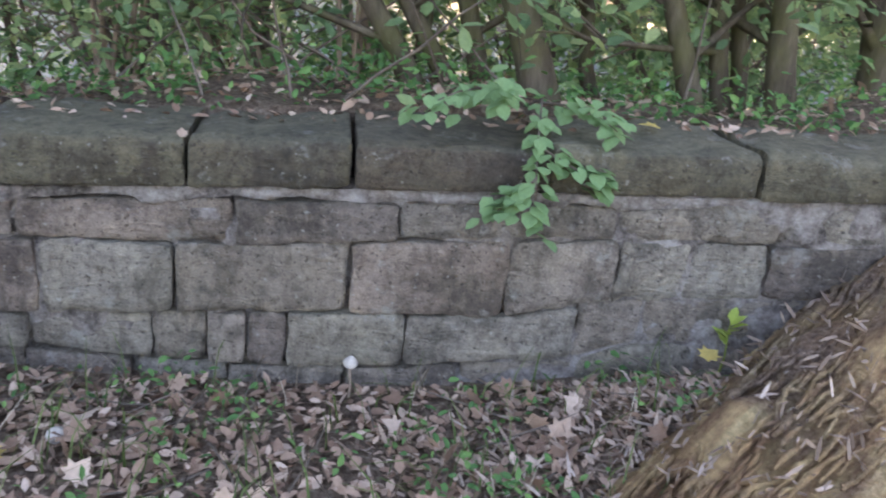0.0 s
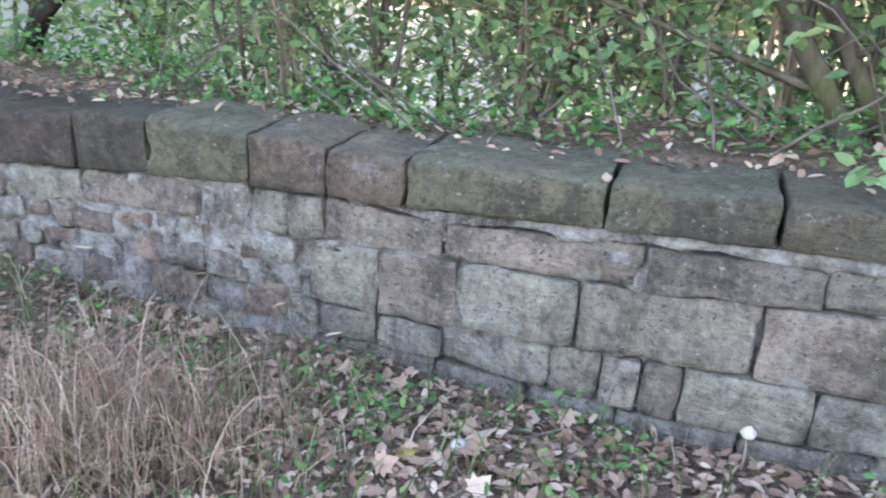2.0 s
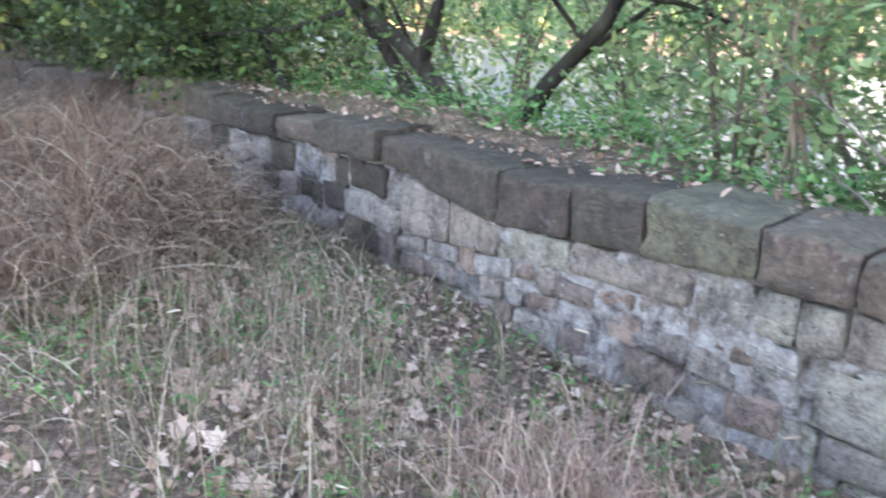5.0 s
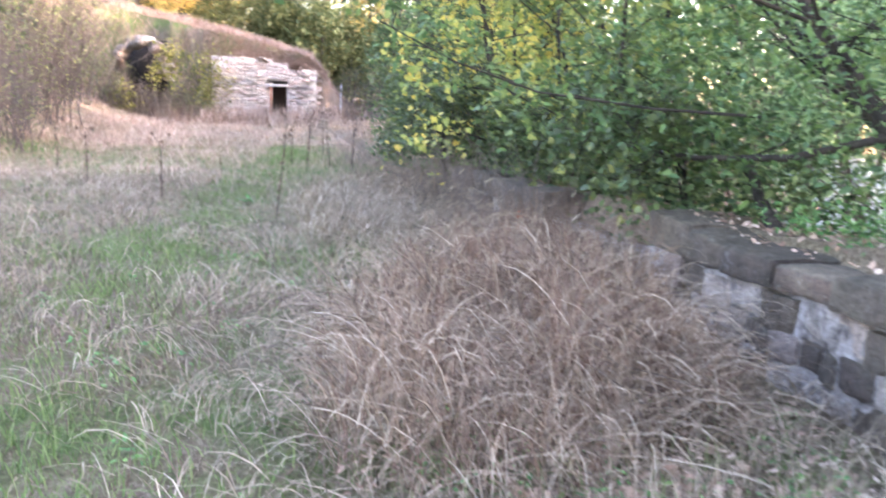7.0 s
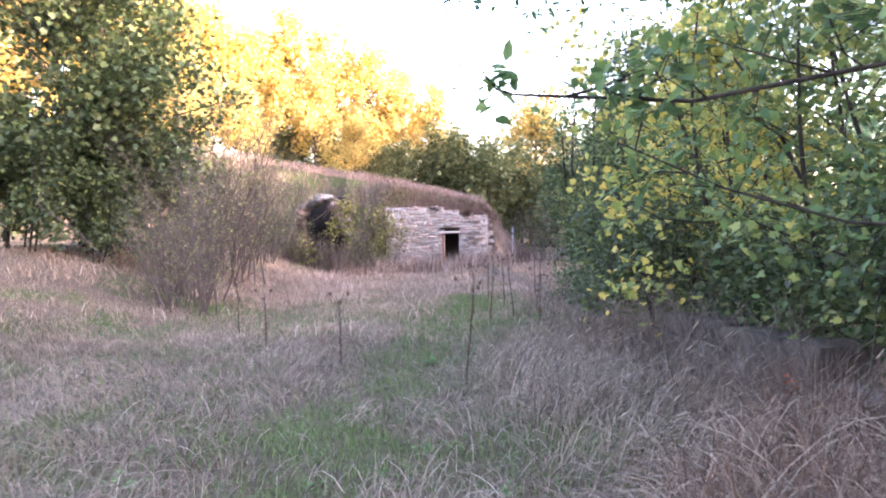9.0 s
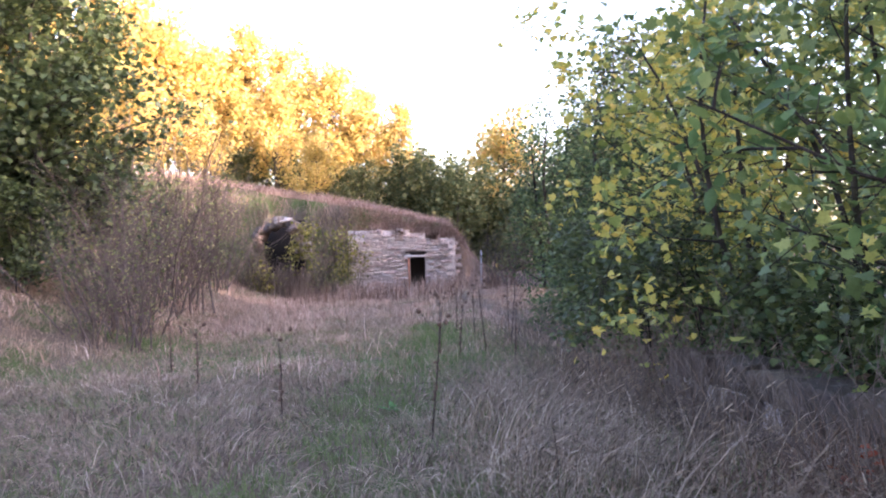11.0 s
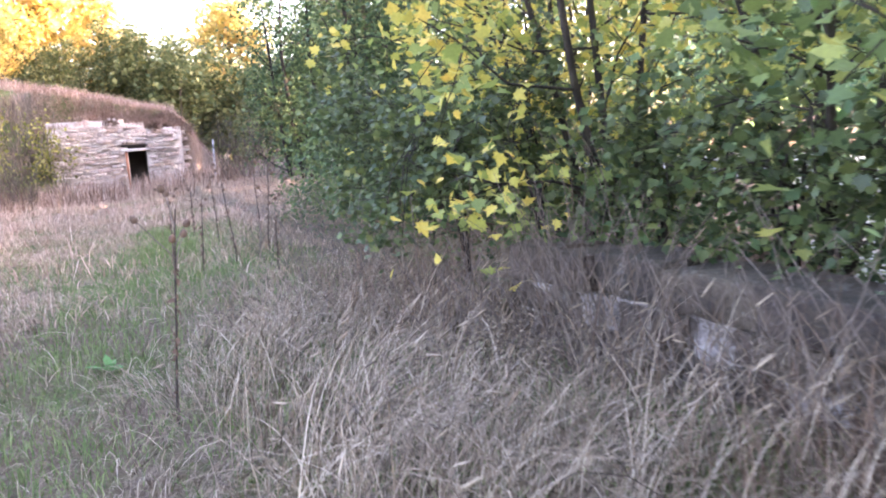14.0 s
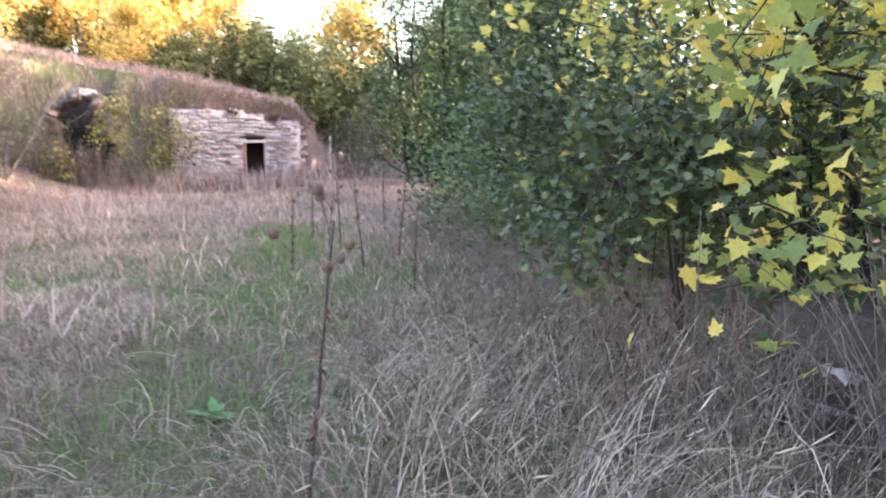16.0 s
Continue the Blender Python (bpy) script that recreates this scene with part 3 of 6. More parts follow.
    # rubble: uneven small stones in thick mortar, where the squared courses give out
    def rubble(x_from, x_to, top, floor_z, tall, long):
        z_off = 0.0
        for r in range(6):
            h = tall * rng.uniform(0.75, 1.3)
            up = (lambda o: (lambda x: top(x) - o - 0.012 * math.sin(9 * x + 3 * o)))(z_off)
            dn = (lambda o: (lambda x: top(x) - o - 0.012 * math.sin(9 * x + 3 * o)))(z_off + h)
            x = x_from - rng.uniform(0, 0.1)
            while x > x_to:
                w = long * rng.uniform(0.45, 1.35)
                if float(up(x)) > floor_z(x) - 0.05 and rng.uniform() > 0.07:
                    ja, jb = rng.uniform(-0.02, 0.02, 2)
                    v, f = block(x - w, x, (lambda x, ja=ja, dn=dn: dn(x) + ja), (lambda x, jb=jb, up=up: up(x) + jb), rng.uniform(0.004, 0.012), 0.1, rng.uniform(-0.018, 0.016), rng, 0.014)
                    # more dark stones past x -4: tree shade put into their colour
                    part("rubble_stone", mesh_of("rubble_stone", v, f, CRUST_AND_SHADE if rng.uniform() < (0.6 if x < -4 else 0.04) else RUBBLE, True), wall)
                x -= w
            z_off += h

    low_land = lambda x: float(land(x, float(wall_y(x)) - 0.2))
    rubble(-1.56, -4.0, ROW2_LOW, low_land, 0.125, 0.22)
    rubble(-4.0, -7.4, lambda x: float(COPE_LOW(x)), low_land, 0.165, 0.27)

    # longer rough blocks in the overgrown stretch, coloured dark for its shade
    top = lambda x: float(COPE_LOW(x))
    for o in (0.0, 0.19, 0.38):
        x = -7.4 - rng.uniform(0, 0.3)
        while x > -12.3:
            w = rng.uniform(0.32, 0.7)
            v, f = block(x - w, x, (lambda x, o=o: top(x) - o - 0.19), (lambda x, o=o: top(x) - o), 0.011, 0.14, rng.uniform(-0.025, 0.025), rng, 0.016)
            part("stone", mesh_of("stone", v, f, CRUST_AND_SHADE, True), wall)
            x -= w


# ---- plants: blades, leaves, stems and boughs as arrays ----
def blades(base, height, bend, heading, width, segs=3):
    """Tapering, drooping blades: one island of triangles each."""
    base = np.asarray(base, float)
    n = len(base)
    way = np.stack([np.cos(heading), np.sin(heading), np.zeros(n)], -1)
    turn = heading + np.pi / 2 + rng_of(n).uniform(-0.9, 0.9, n)
    flat = np.stack([np.cos(turn), np.sin(turn), np.zeros(n)], -1)
    v = np.empty((n, 2 * segs + 1, 3))
    for i in range(segs):
        t = i / segs
        p = base + way * (height * bend * t * t)[:, None]
        p[:, 2] += height * t * (1 - 0.45 * bend * t)
        half = flat * (0.5 * width * (1 - 0.75 * t))[:, None]
        v[:, 2 * i], v[:, 2 * i + 1] = p - half, p + half
    tip = base + way * (height * bend)[:, None]
    tip[:, 2] += height * (1 - 0.45 * bend)
    v[:, 2 * segs] = tip
    f = []
    for i in range(segs - 1):
        a = 2 * i
        f += [(a, a + 1, a + 3), (a, a + 3, a + 2)]
    f.append((2 * segs - 2, 2 * segs - 1, 2 * segs))
    f = np.array(f)[None] + (np.arange(n) * (2 * segs + 1))[:, None, None]
    return v.reshape(-1, 3), f.reshape(-1, 3)


def arcs(base, rise, reach, sag, heading, width, segs=5):
    """Long strands that rise and fall over: one island of triangles each."""
    base = np.asarray(base, float)
    n = len(base)
    way = np.stack([np.cos(heading), np.sin(heading), np.zeros(n)], -1)
    turn = heading + np.pi / 2 + rng_of(n).uniform(-1.2, 1.2, n)
    flat = np.stack([np.cos(turn), np.sin(turn), rng_of(n + 1).uniform(-0.6, 0.6, n)], -1)
    v = np.empty((n, 2 * segs + 1, 3))
    for i in range(segs + 1):
        t = i / segs
        p = base + way * (reach * t)[:, None]
        p[:, 2] += rise * ((2 + sag) * t - (1 + 2 * sag) * t * t)
        half = flat * (0.5 * width * (1 - 0.6 * t))[:, None]
        if i < segs:
            v[:, 2 * i], v[:, 2 * i + 1] = p - half, p + half
        else:
            v[:, 2 * segs] = p
    f = []
    for i in range(segs - 1):
        a = 2 * i
        f += [(a, a + 1, a + 3), (a, a + 3, a + 2)]
    f.append((2 * segs - 2, 2 * segs - 1, 2 * segs))
    f = np.array(f)[None] + (np.arange(n) * (2 * segs + 1))[:, None, None]
    return v.reshape(-1, 3), f.reshape(-1, 3)


def stack(pieces):
    vs, fs, o = [], [], 0
    for v, f in pieces:
        v, f = np.asarray(v, float), np.asarray(f, int)
        vs.append(v)
        fs.append(f + o)
        o += len(v)
    return np.concatenate(vs), np.concatenate(fs)


OVATE = (np.array([(0, 0, 0), (0.24, 0.3, 0.06), (0.2, 0.68, 0.05), (0, 1, -0.04), (-0.2, 0.68, 0.05), (-0.24, 0.3, 0.06)]), np.array([(0, 1, 2), (0, 2, 3), (0, 3, 4), (0, 4, 5)]))
DIAMOND = (np.array([(0, 0, 0), (0.34, 0.5, 0.08), (0, 1, 0), (-0.34, 0.5, 0.08)]), np.array([(0, 1, 2), (0, 2, 3)]))


def lobed():
    """A five-lobed leaf outline about its heart."""
    half = [(0.06, 0.02), (0.30, -0.06), (0.26, 0.12), (0.58, 0.22), (0.40, 0.36), (0.56, 0.62), (0.28, 0.58), (0.20, 0.72)]
    ring = half + [(0.0, 1.0)] + [(-x, y) for x, y in half[::-1]]
    v = [(0, 0.36, 0.0)] + [(x, y, 0.22 * abs(x) - 0.22 * max(0, y - 0.45) ** 1.3) for x, y in ring]
    n = len(ring)
    return np.array(v), np.array([(0, 1 + k, 1 + (k + 1) % n) for k in range(n)])


LOBED = lobed()


def leaf_cloud(points, size, shape, rng, upward=0.8, droop=0.35):
    points = np.asarray(points, float)
    n = len(points)
    size = np.asarray(size) * np.ones(n)
    nor = rng.normal(size=(n, 3)) * 0.55 + (0, 0, upward)
    nor /= np.linalg.norm(nor, axis=1)[:, None]
    way = rng.normal(size=(n, 3)) - (0, 0, droop)
    way -= nor * (way * nor).sum(1)[:, None]
    way /= np.linalg.norm(way, axis=1)[:, None] + 1e-9
    side = np.cross(way, nor)
    sv, sf = shape
    v = points[:, None] + size[:, None, None] * (sv[None, :, 0:1] * side[:, None] + sv[None, :, 1:2] * way[:, None] + sv[None, :, 2:3] * nor[:, None])
    f = sf[None] + (np.arange(n) * len(sv))[:, None, None]
    return v.reshape(-1, 3), f.reshape(-1, 3)


def tube(pts, radii, sides=6):
    """A tapered limb along a line, closed at its tip; triangles."""
    pts, radii = np.asarray(pts, float), np.asarray(radii, float)
    way = np.gradient(pts, axis=0)
    way /= np.linalg.norm(way, axis=1)[:, None] + 1e-9
    ref = np.where(np.abs(way[:, 2:3]) > 0.9, np.array([[1.0, 0, 0]]), np.array([[0, 0, 1.0]]))
    a = np.cross(way, ref)
    a /= np.linalg.norm(a, axis=1)[:, None] + 1e-9
    b = np.cross(way, a)
    ang = np.linspace(0, 2 * np.pi, sides, endpoint=False)
    v = pts[:, None] + radii[:, None, None] * (np.cos(ang)[None, :, None] * a[:, None] + np.sin(ang)[None, :, None] * b[:, None])
    n = len(pts)
    f = []
    for k in range(n - 1):
        for s in range(sides):
            p, q = k * sides + s, k * sides + (s + 1) % sides
            f += [(p, q, q + sides), (p, q + sides, p + sides)]
    v = np.concatenate([v.reshape(-1, 3), pts[-1:]])
    f += [((n - 1) * sides + s, (n - 1) * sides + (s + 1) % sides, n * sides) for s in range(sides)]
    return v, np.array(f)


def wander(start, way, length, rng, n=6, drift=0.25, lift=0.0):
    p, d = np.array(start, float), np.array(way, float)
    d /= np.linalg.norm(d)
    out = [p.copy()]
    for _ in range(n):
        d = d + rng.normal(size=3) * drift * 0.5 + (0, 0, lift / n)
        d /= np.linalg.norm(d)
        p = p + d * length / n
        out.append(p.copy())
    return np.array(out)


def along(line, t):
    k = np.clip(t, 0, 0.999) * (len(line) - 1)
    i = int(k)
    return line[i] + (line[i + 1] - line[i]) * (k - i), line[i + 1] - line[i]


def grow(stems, rng, limbs=9, twigs=7, reach=1.6, leaves=12, low=0.25, lift=0.3, spread=0.22, radius=None):
    """Limbs and twigs on given stems (line, base radius). Returns stem tubes, branch tubes, leaf places."""
    wood, fine, spots = [], [], []
    for line, r0 in stems:
        n = len(line)
        wood.append(tube(line, np.linspace(r0, r0 * 0.3, n), 8))
        for k in range(limbs):
            t = low + (1 - low) * (k + rng.uniform(0, 1)) / limbs
            p, d = along(line, t)
            a = rng.uniform(0, 2 * np.pi)
            out = np.array([math.cos(a), math.sin(a), rng.uniform(-0.1, 0.7)])
            ln = reach * rng.uniform(0.55, 1.15) * (1.15 - 0.55 * t)
            limb = wander(p, out + 0.3 * d / (np.linalg.norm(d) + 1e-9), ln, rng, 5, 0.35, lift)
            r1 = max(0.006, r0 * (1 - 0.65 * t) * 0.4)
            wood.append(tube(limb[[0, 2, 4, 5]], np.linspace(r1, r1 * 0.3, 4), 4))
            for _ in range(twigs):
                q, e = along(limb, rng.uniform(0.25, 1))
                tw = wander(q, e / (np.linalg.norm(e) + 1e-9) + rng.normal(size=3) * 0.7, ln * rng.uniform(0.25, 0.5), rng, 3, 0.4, 0.0)
                fine.append(tube(tw[[0, 2, 3]], np.linspace(r1 * 0.35, 0.0025, 3), 3))
                for _ in range(leaves):
                    s, _d = along(tw, rng.uniform(0.1, 1))
                    spots.append(s + rng.normal(size=3) * spread * 0.5)
    return wood, fine, np.array(spots)


def straight(base, top, rng, n=6, bow=0.06):
    base, top = np.array(base, float), np.array(top, float)
    t = np.linspace(0, 1, n)[:, None]
    w = np.linalg.norm(top - base) * bow
    return base + (top - base) * t + np.sin(np.pi * t) * rng.normal(size=3) * w


def tree(name, label, category, stems, rng, bark, leaf, shape, size, group="", **how):
    """Trunk, limbs and crown as parts of one tree that stands at the foot of its first stem."""
    root = np.array(stems[0][0][0])
    wood, fine, spots = grow([(np.asarray(l) - root, r) for l, r in stems], rng, **how)
    ob = thing(name, label, category, group, "", tuple(root))
    n = len(stems)
    trunk = [w for k, w in enumerate(wood) if len(w[0]) and k % (1 + how.get("limbs", 9)) == 0]
    limb = [w for k, w in enumerate(wood) if k % (1 + how.get("limbs", 9)) != 0]
    for t in trunk:
        part("trunk", mesh_of("trunk", *t, bark, True), ob)
    tagged(part("branchwork", mesh_of("branchwork", *stack(limb + fine), bark, True), ob), kind="stuff")
    if leaf is not None and len(spots):
        part("crown", mesh_of("crown", *leaf_cloud(spots, rng.uniform(0.7, 1.3, len(spots)) * size, shape, rng), leaf), ob)
    return ob


# ---- the ruin in the mound ----
def ruin():
    rng = rng_of(21)
    ob = thing("stone_ruin", "ruined pale stone cellar front set in a grassy mound", "ruin", at=(-42, 1.4, -0.8))
    inv = Matrix.Translation((42, -1.4, 0.8))

    def box(name, x0, x1, y0, y1, z0, z1, material, label="", jag=0.0):
        v = np.array([(x, y, z) for x in (x0, x1) for y in (y0, y1) for z in (z0, z1)], float) + rng.uniform(-1, 1, (8, 3)) * jag
        f = [(0, 1, 3, 2), (4, 6, 7, 5), (0, 4, 5, 1), (2, 3, 7, 6), (0, 2, 6, 4), (1, 5, 7, 3)]
        return part(name, mesh_of(name, v, f, material), ob, label, inv)

    door = (1.68, 2.38, 0.87)
    box("core", -42.6, -42.06, -1.1, door[0], -0.9, 2.15, PALE, "pale lime mortar behind the stones")
    box("core", -42.6, -42.06, door[1], 3.75, -0.9, 1.75, PALE)
    box("core", -42.6, -42.06, door[0], door[1], 1.1, 2.0, PALE)
    # passage sides take dark timber colour in place of the shade inside
    box("passage", -44.2, -44.0, 1.3, 2.9, -0.9, 1.2, DARK_WOOD_AND_SHADE, "cellar passage back coloured dark for its shade")
    box("passage", -44.0, -42.6, 1.45, 1.66, -0.9, 1.15, DARK_WOOD_AND_SHADE)
    box("passage", -44.0, -42.6, 2.40, 2.6, -0.9, 1.15, DARK_WOOD_AND_SHADE)
    box("passage", -44.0, -42.6, 1.45, 2.6, 1.0, 1.18, DARK_WOOD_AND_SHADE)
    box("lintel", -42.3, -41.90, 1.42, 2.56, 0.90, 1.0, TIMBER, "bleached timber lintel", 0.015)
    box("lintel", -42.3, -41.93, 1.46, 2.5, 1.08, 1.15, DARK_WOOD_AND_SHADE, "dark gap board over the lintel", 0.012)
    box("door_jamb", -42.3, -41.97, 1.58, 1.67, -0.6, 0.90, BRICKRED, "red brick door jamb", 0.02)
    # rough flat stones, in uneven courses
    shapes = []
    for k in range(8):
        v = np.array([(x, y, z) for x in (-0.5, 0.5) for y in (-0.5, 0.5) for z in (-0.5, 0.5)], float)
        v[:, 1:] += rng.uniform(-0.07, 0.07, (8, 2))
        v[4:, 1:] *= 0.9
        v[4:, 0] += rng.uniform(-0.2, 0.2, 4)
        f = [(0, 1, 3, 2), (4, 6, 7, 5), (0, 4, 5, 1), (2, 3, 7, 6), (0, 2, 6, 4), (1, 5, 7, 3)]
        shapes.append(mesh_of("stone", v, f, PALE))
    z = -0.85
    while z < 2.2:
        h = rng.uniform(0.09, 0.17)
        y = -1.1 + rng.uniform(0, 0.15)
        end = 3.85 - 0.12 * max(0.0, z) + rng.uniform(-0.12, 0.1)
        while y < end:
            w = rng.uniform(0.16, 0.42)
            c = y + w / 2
            top = np.interp(c, [-1.1, 0, 3.7], [1.7, 2.2, 1.7]) + 0.16 * float(vnoise(c, 0.0, 0.45, 26))
            hole = door[0] - 0.16 < c + w * 0.4 and c - w * 0.4 < door[1] and z < 1.12
            if z + h < top + 0.06 and not hole and rng.uniform() > 0.04:
                round_off = 0.5 * max(0, c - 3.0) ** 2
                p = part("stone", shapes[int(rng.integers(8))], ob)
                p.matrix_basis = inv @ Matrix.LocRotScale((-42.0 - round_off + rng.uniform(-0.035, 0.03), c, z + h / 2 + 0.05 * math.sin(1.7 * c) + rng.uniform(-0.025, 0.025)), Euler((rng.uniform(-0.09, 0.09), rng.uniform(-0.1, 0.1), rng.uniform(-0.1, 0.1) - 0.3 * max(0, c - 3.0))), (0.2, w * rng.uniform(0.97, 1.08), h * rng.uniform(0.92, 1.15)))
            y += w
        z += h
    # broken vault opening beside it, with a slab over it
    slab = box("vault_slab", -0.45, 0.4, -0.42, 0.36, -0.045, 0.045, CONCRETE, "broken pale concrete slab over a dark hole", 0.06)
    slab.matrix_basis = inv @ pose(-40.95, -3.95, 2.62, 12, 6, 20)
    dark = []
    for k in range(4):
        me = shapes[k].copy()
        me.materials.clear()
        me.materials.append(RUBBLE)
        dark.append(me)
    for k in range(17):
        a = math.pi * (k / 16.0) - 0.15
        p = part("stone", dark[k % 4], ob)
        p.matrix_basis = inv @ Matrix.LocRotScale((-41.15 + rng.uniform(-0.15, 0.15), -4.0 + 0.98 * math.cos(a) + rng.uniform(-0.1, 0.1), 1.25 + 1.35 * math.sin(a)), Euler((a, 0, rng.uniform(-0.3, 0.3))), (1.0, rng.uniform(0.25, 0.5), rng.uniform(0.2, 0.4)))
    # black box stands for the shade inside the vault
    box("vault_back", -43.0, -42.6, -4.9, -3.1, -0.2, 2.7, SHADE, "vault back coloured black for its unlit inside")


ruin()


def ivy():
    rng = rng_of(22)
    base = np.array((-41.0, -3.0, -0.8))
    ob = thing("ivy", "yellowing climber hanging over the broken vault", "climber", at=tuple(base))
    stems, pts = [], []

    def strand(start, way, length, leaves, wide):
        line = wander(start, way, length, rng, 8, 0.35)
        stems.append(tube(line - base, np.linspace(0.018, 0.005, len(line)), 4))
        for t in rng.uniform(0.05, 1, leaves):
            pts.append(along(line, t)[0] + rng.normal(0, 1, 3) * (0.12, wide, wide))

    for _ in range(15):
        strand((-40.75 + rng.uniform(-0.2, 0.1), -3.05 + rng.uniform(-0.35, 0.7), 2.75 + rng.uniform(-0.5, 0.1)), (0.15, rng.uniform(-0.75, 0.1), -1), rng.uniform(1.2, 2.9), 60, 0.17)
    for _ in range(7):
        strand((-40.7, -4.75 + rng.uniform(-0.4, 0.25), -0.6), (rng.uniform(-0.1, 0.2), rng.uniform(-0.2, 0.3), 1), rng.uniform(1.0, 1.9), 50, 0.2)
    for _ in range(14):
        strand((-41.2 + rng.uniform(-0.3, 0.2), rng.uniform(-2.6, -0.7), rng.uniform(1.2, 2.7)), (0.2, rng.uniform(-0.6, 0.6), -1), rng.uniform(0.8, 2.2), 30, 0.25)
    for _ in range(9):
        strand((-41.75 + rng.uniform(-0.1, 0.15), rng.uniform(-1.5, -0.6), rng.uniform(1.0, 2.0)), (0.1, rng.uniform(-0.5, 0.4), -1), rng.uniform(0.8, 1.8), 30, 0.2)
    p = np.array(pts)
    hole = ((p[:, 1] + 4.05) / 0.6) ** 2 + ((p[:, 2] - 2.0) / 0.62) ** 2 < 1
    p = p[~hole]
    part("foliage", mesh_of("foliage", *leaf_cloud(p - base, rng.uniform(0.08, 0.19, len(p)), DIAMOND, rng, 0.4), IVY), ob)
    part("vine", mesh_of("vine", *stack(stems), TWIG), ob)


ivy()


def grass_over_front():
    """Dry grass that hangs from the mound's lip over the top stones."""
    rng = rng_of(27)
    n = 2300
    y = rng.uniform(-1.6, 4.3, n)
    x = rng.uniform(-42.9, -41.95, n)
    z = np.interp(y, [-1.6, -1.1, 0, 3.7, 4.3], [1.5, 1.75, 2.2, 1.72, 1.2]) + 0.13 * vnoise(y, y * 0, 0.45, 26) + np.clip(-41.95 - x, 0, 1) * 0.35
    v, f = blades(np.stack([x, y, z], -1), rng.uniform(0.12, 0.5, n), rng.uniform(0.2, 1.5, n), rng.normal(0.0, 1.1, n), rng.uniform(0.012, 0.026, n), 3)
    y2 = rng.uniform(-1.5, 4.2, 5000)
    lip = mound_top(y2)
    z2 = 1.6 + (lip + 0.05 - 1.6) * rng.uniform(0.1, 1, 5000)
    x2 = -42.22 - 0.35 * (z2 + 0.8) / (lip + 0.8)
    w, g = blades(np.stack([x2, y2, z2], -1), rng.uniform(0.1, 0.3, 5000), rng.uniform(0.6, 1.6, 5000), rng.normal(0.0, 0.9, 5000), rng.uniform(0.012, 0.026, 5000), 3)
    stuff("lip_grass", mesh_of("lip_grass", w, g, HEATH), "faded pinkish grass on the mound above the stone front", "grass")
    stuff("overhanging_grass", mesh_of("overhanging_grass", v, f, HEATH), "brown dry grass hanging over the ruined stone front", "grass")


grass_over_front()


def tufts_on_wall():
    rng = rng_of(23)
    for y, z in ((1.15, 1.95), (2.75, 1.72)):
        n = 160
        b = np.array((0.0, 0.0, 0.0)) + rng.normal(0, 1, (n, 3)) * (0.05, 0.13, 0.07)
        v, f = blades(b, rng.uniform(0.15, 0.4, n), rng.uniform(0.3, 1.0, n), rng.uniform(-1.5, 1.5, n), np.full(n, 0.02))
        ob = tagged(new("weed_tuft", mesh_of("weed_tuft", v, f, SEED)), "dark dry weed tuft rooted in the stone front", "weed")
        ob.location = (-41.9, y, z)


tufts_on_wall()


def post():
    ob = thing("fence_post", "thin pale metal post beside the stone front", "post", at=(-42, 4.92, -0.9))
    part("shaft", mesh_of("shaft", *tube([(0, 0, 0), (0, 0, 1.0), (0, 0.01, 2.05)], [0.03, 0.03, 0.03], 8), STEEL), ob)


post()


def slope_brush():
    """Dark dry brush on the mound's slope beside the stone front."""
    rng = rng_of(24)
    n = 5200
    x, y = rng.uniform(-43.6, -40.6, n), rng.uniform(-9.5, -0.9, n)
    keep = ((y < -4.9) | (y > -3.2) | (rng.uniform(size=n) < 0.6)) & (rng.uniform(size=n) < 0.35 + 0.65 * ease(vnoise(x, y, 0.9, 25), -0.3, 0.3))
    x, y = x[keep], y[keep]
    n = len(x)
    b = np.stack([x, y, land(x, y) - 0.02], -1)
    v, f = blades(b, rng.uniform(0.3, 1.0, n), rng.uniform(0.1, 0.9, n), rng.normal(0.0, 1.2, n), rng.uniform(0.012, 0.03, n), 3)
    stuff("slope_brush", mesh_of("slope_brush", v, f, BRUSH), "dark dry brush on the slope of the mound", "brush")
    m = 900
    x, y = rng.uniform(-41.2, -40.6, m), rng.uniform(-5.2, -2.9, m)
    v, f = blades(np.stack([x, y, land(x, y) - 0.02], -1), rng.uniform(0.9, 2.0, m), rng.uniform(0.0, 0.5, m), rng.uniform(0, 6.28, m), rng.uniform(0.015, 0.035, m), 4)
    stuff("vault_brush", mesh_of("vault_brush", v, f, BRUSH), "tall dry brush before the broken vault", "brush")
    m = 1500
    x, y = rng.uniform(-42.0, -40.6, m), rng.uniform(-8.5, -0.9, m)
    p = np.stack([x, y, land(x, y) + rng.uniform(0.1, 0.8, m)], -1)
    p = p[(p[:, 1] < -4.9) | (p[:, 1] > -3.2)]
    v, f = leaf_cloud(p, rng.uniform(0.07, 0.15, len(p)), DIAMOND, rng, 0.5)
    stuff("brush_leaves", mesh_of("brush_leaves", v, f, OLIVE), "sparse olive leaves in the brush on the mound", "brush")


slope_brush()


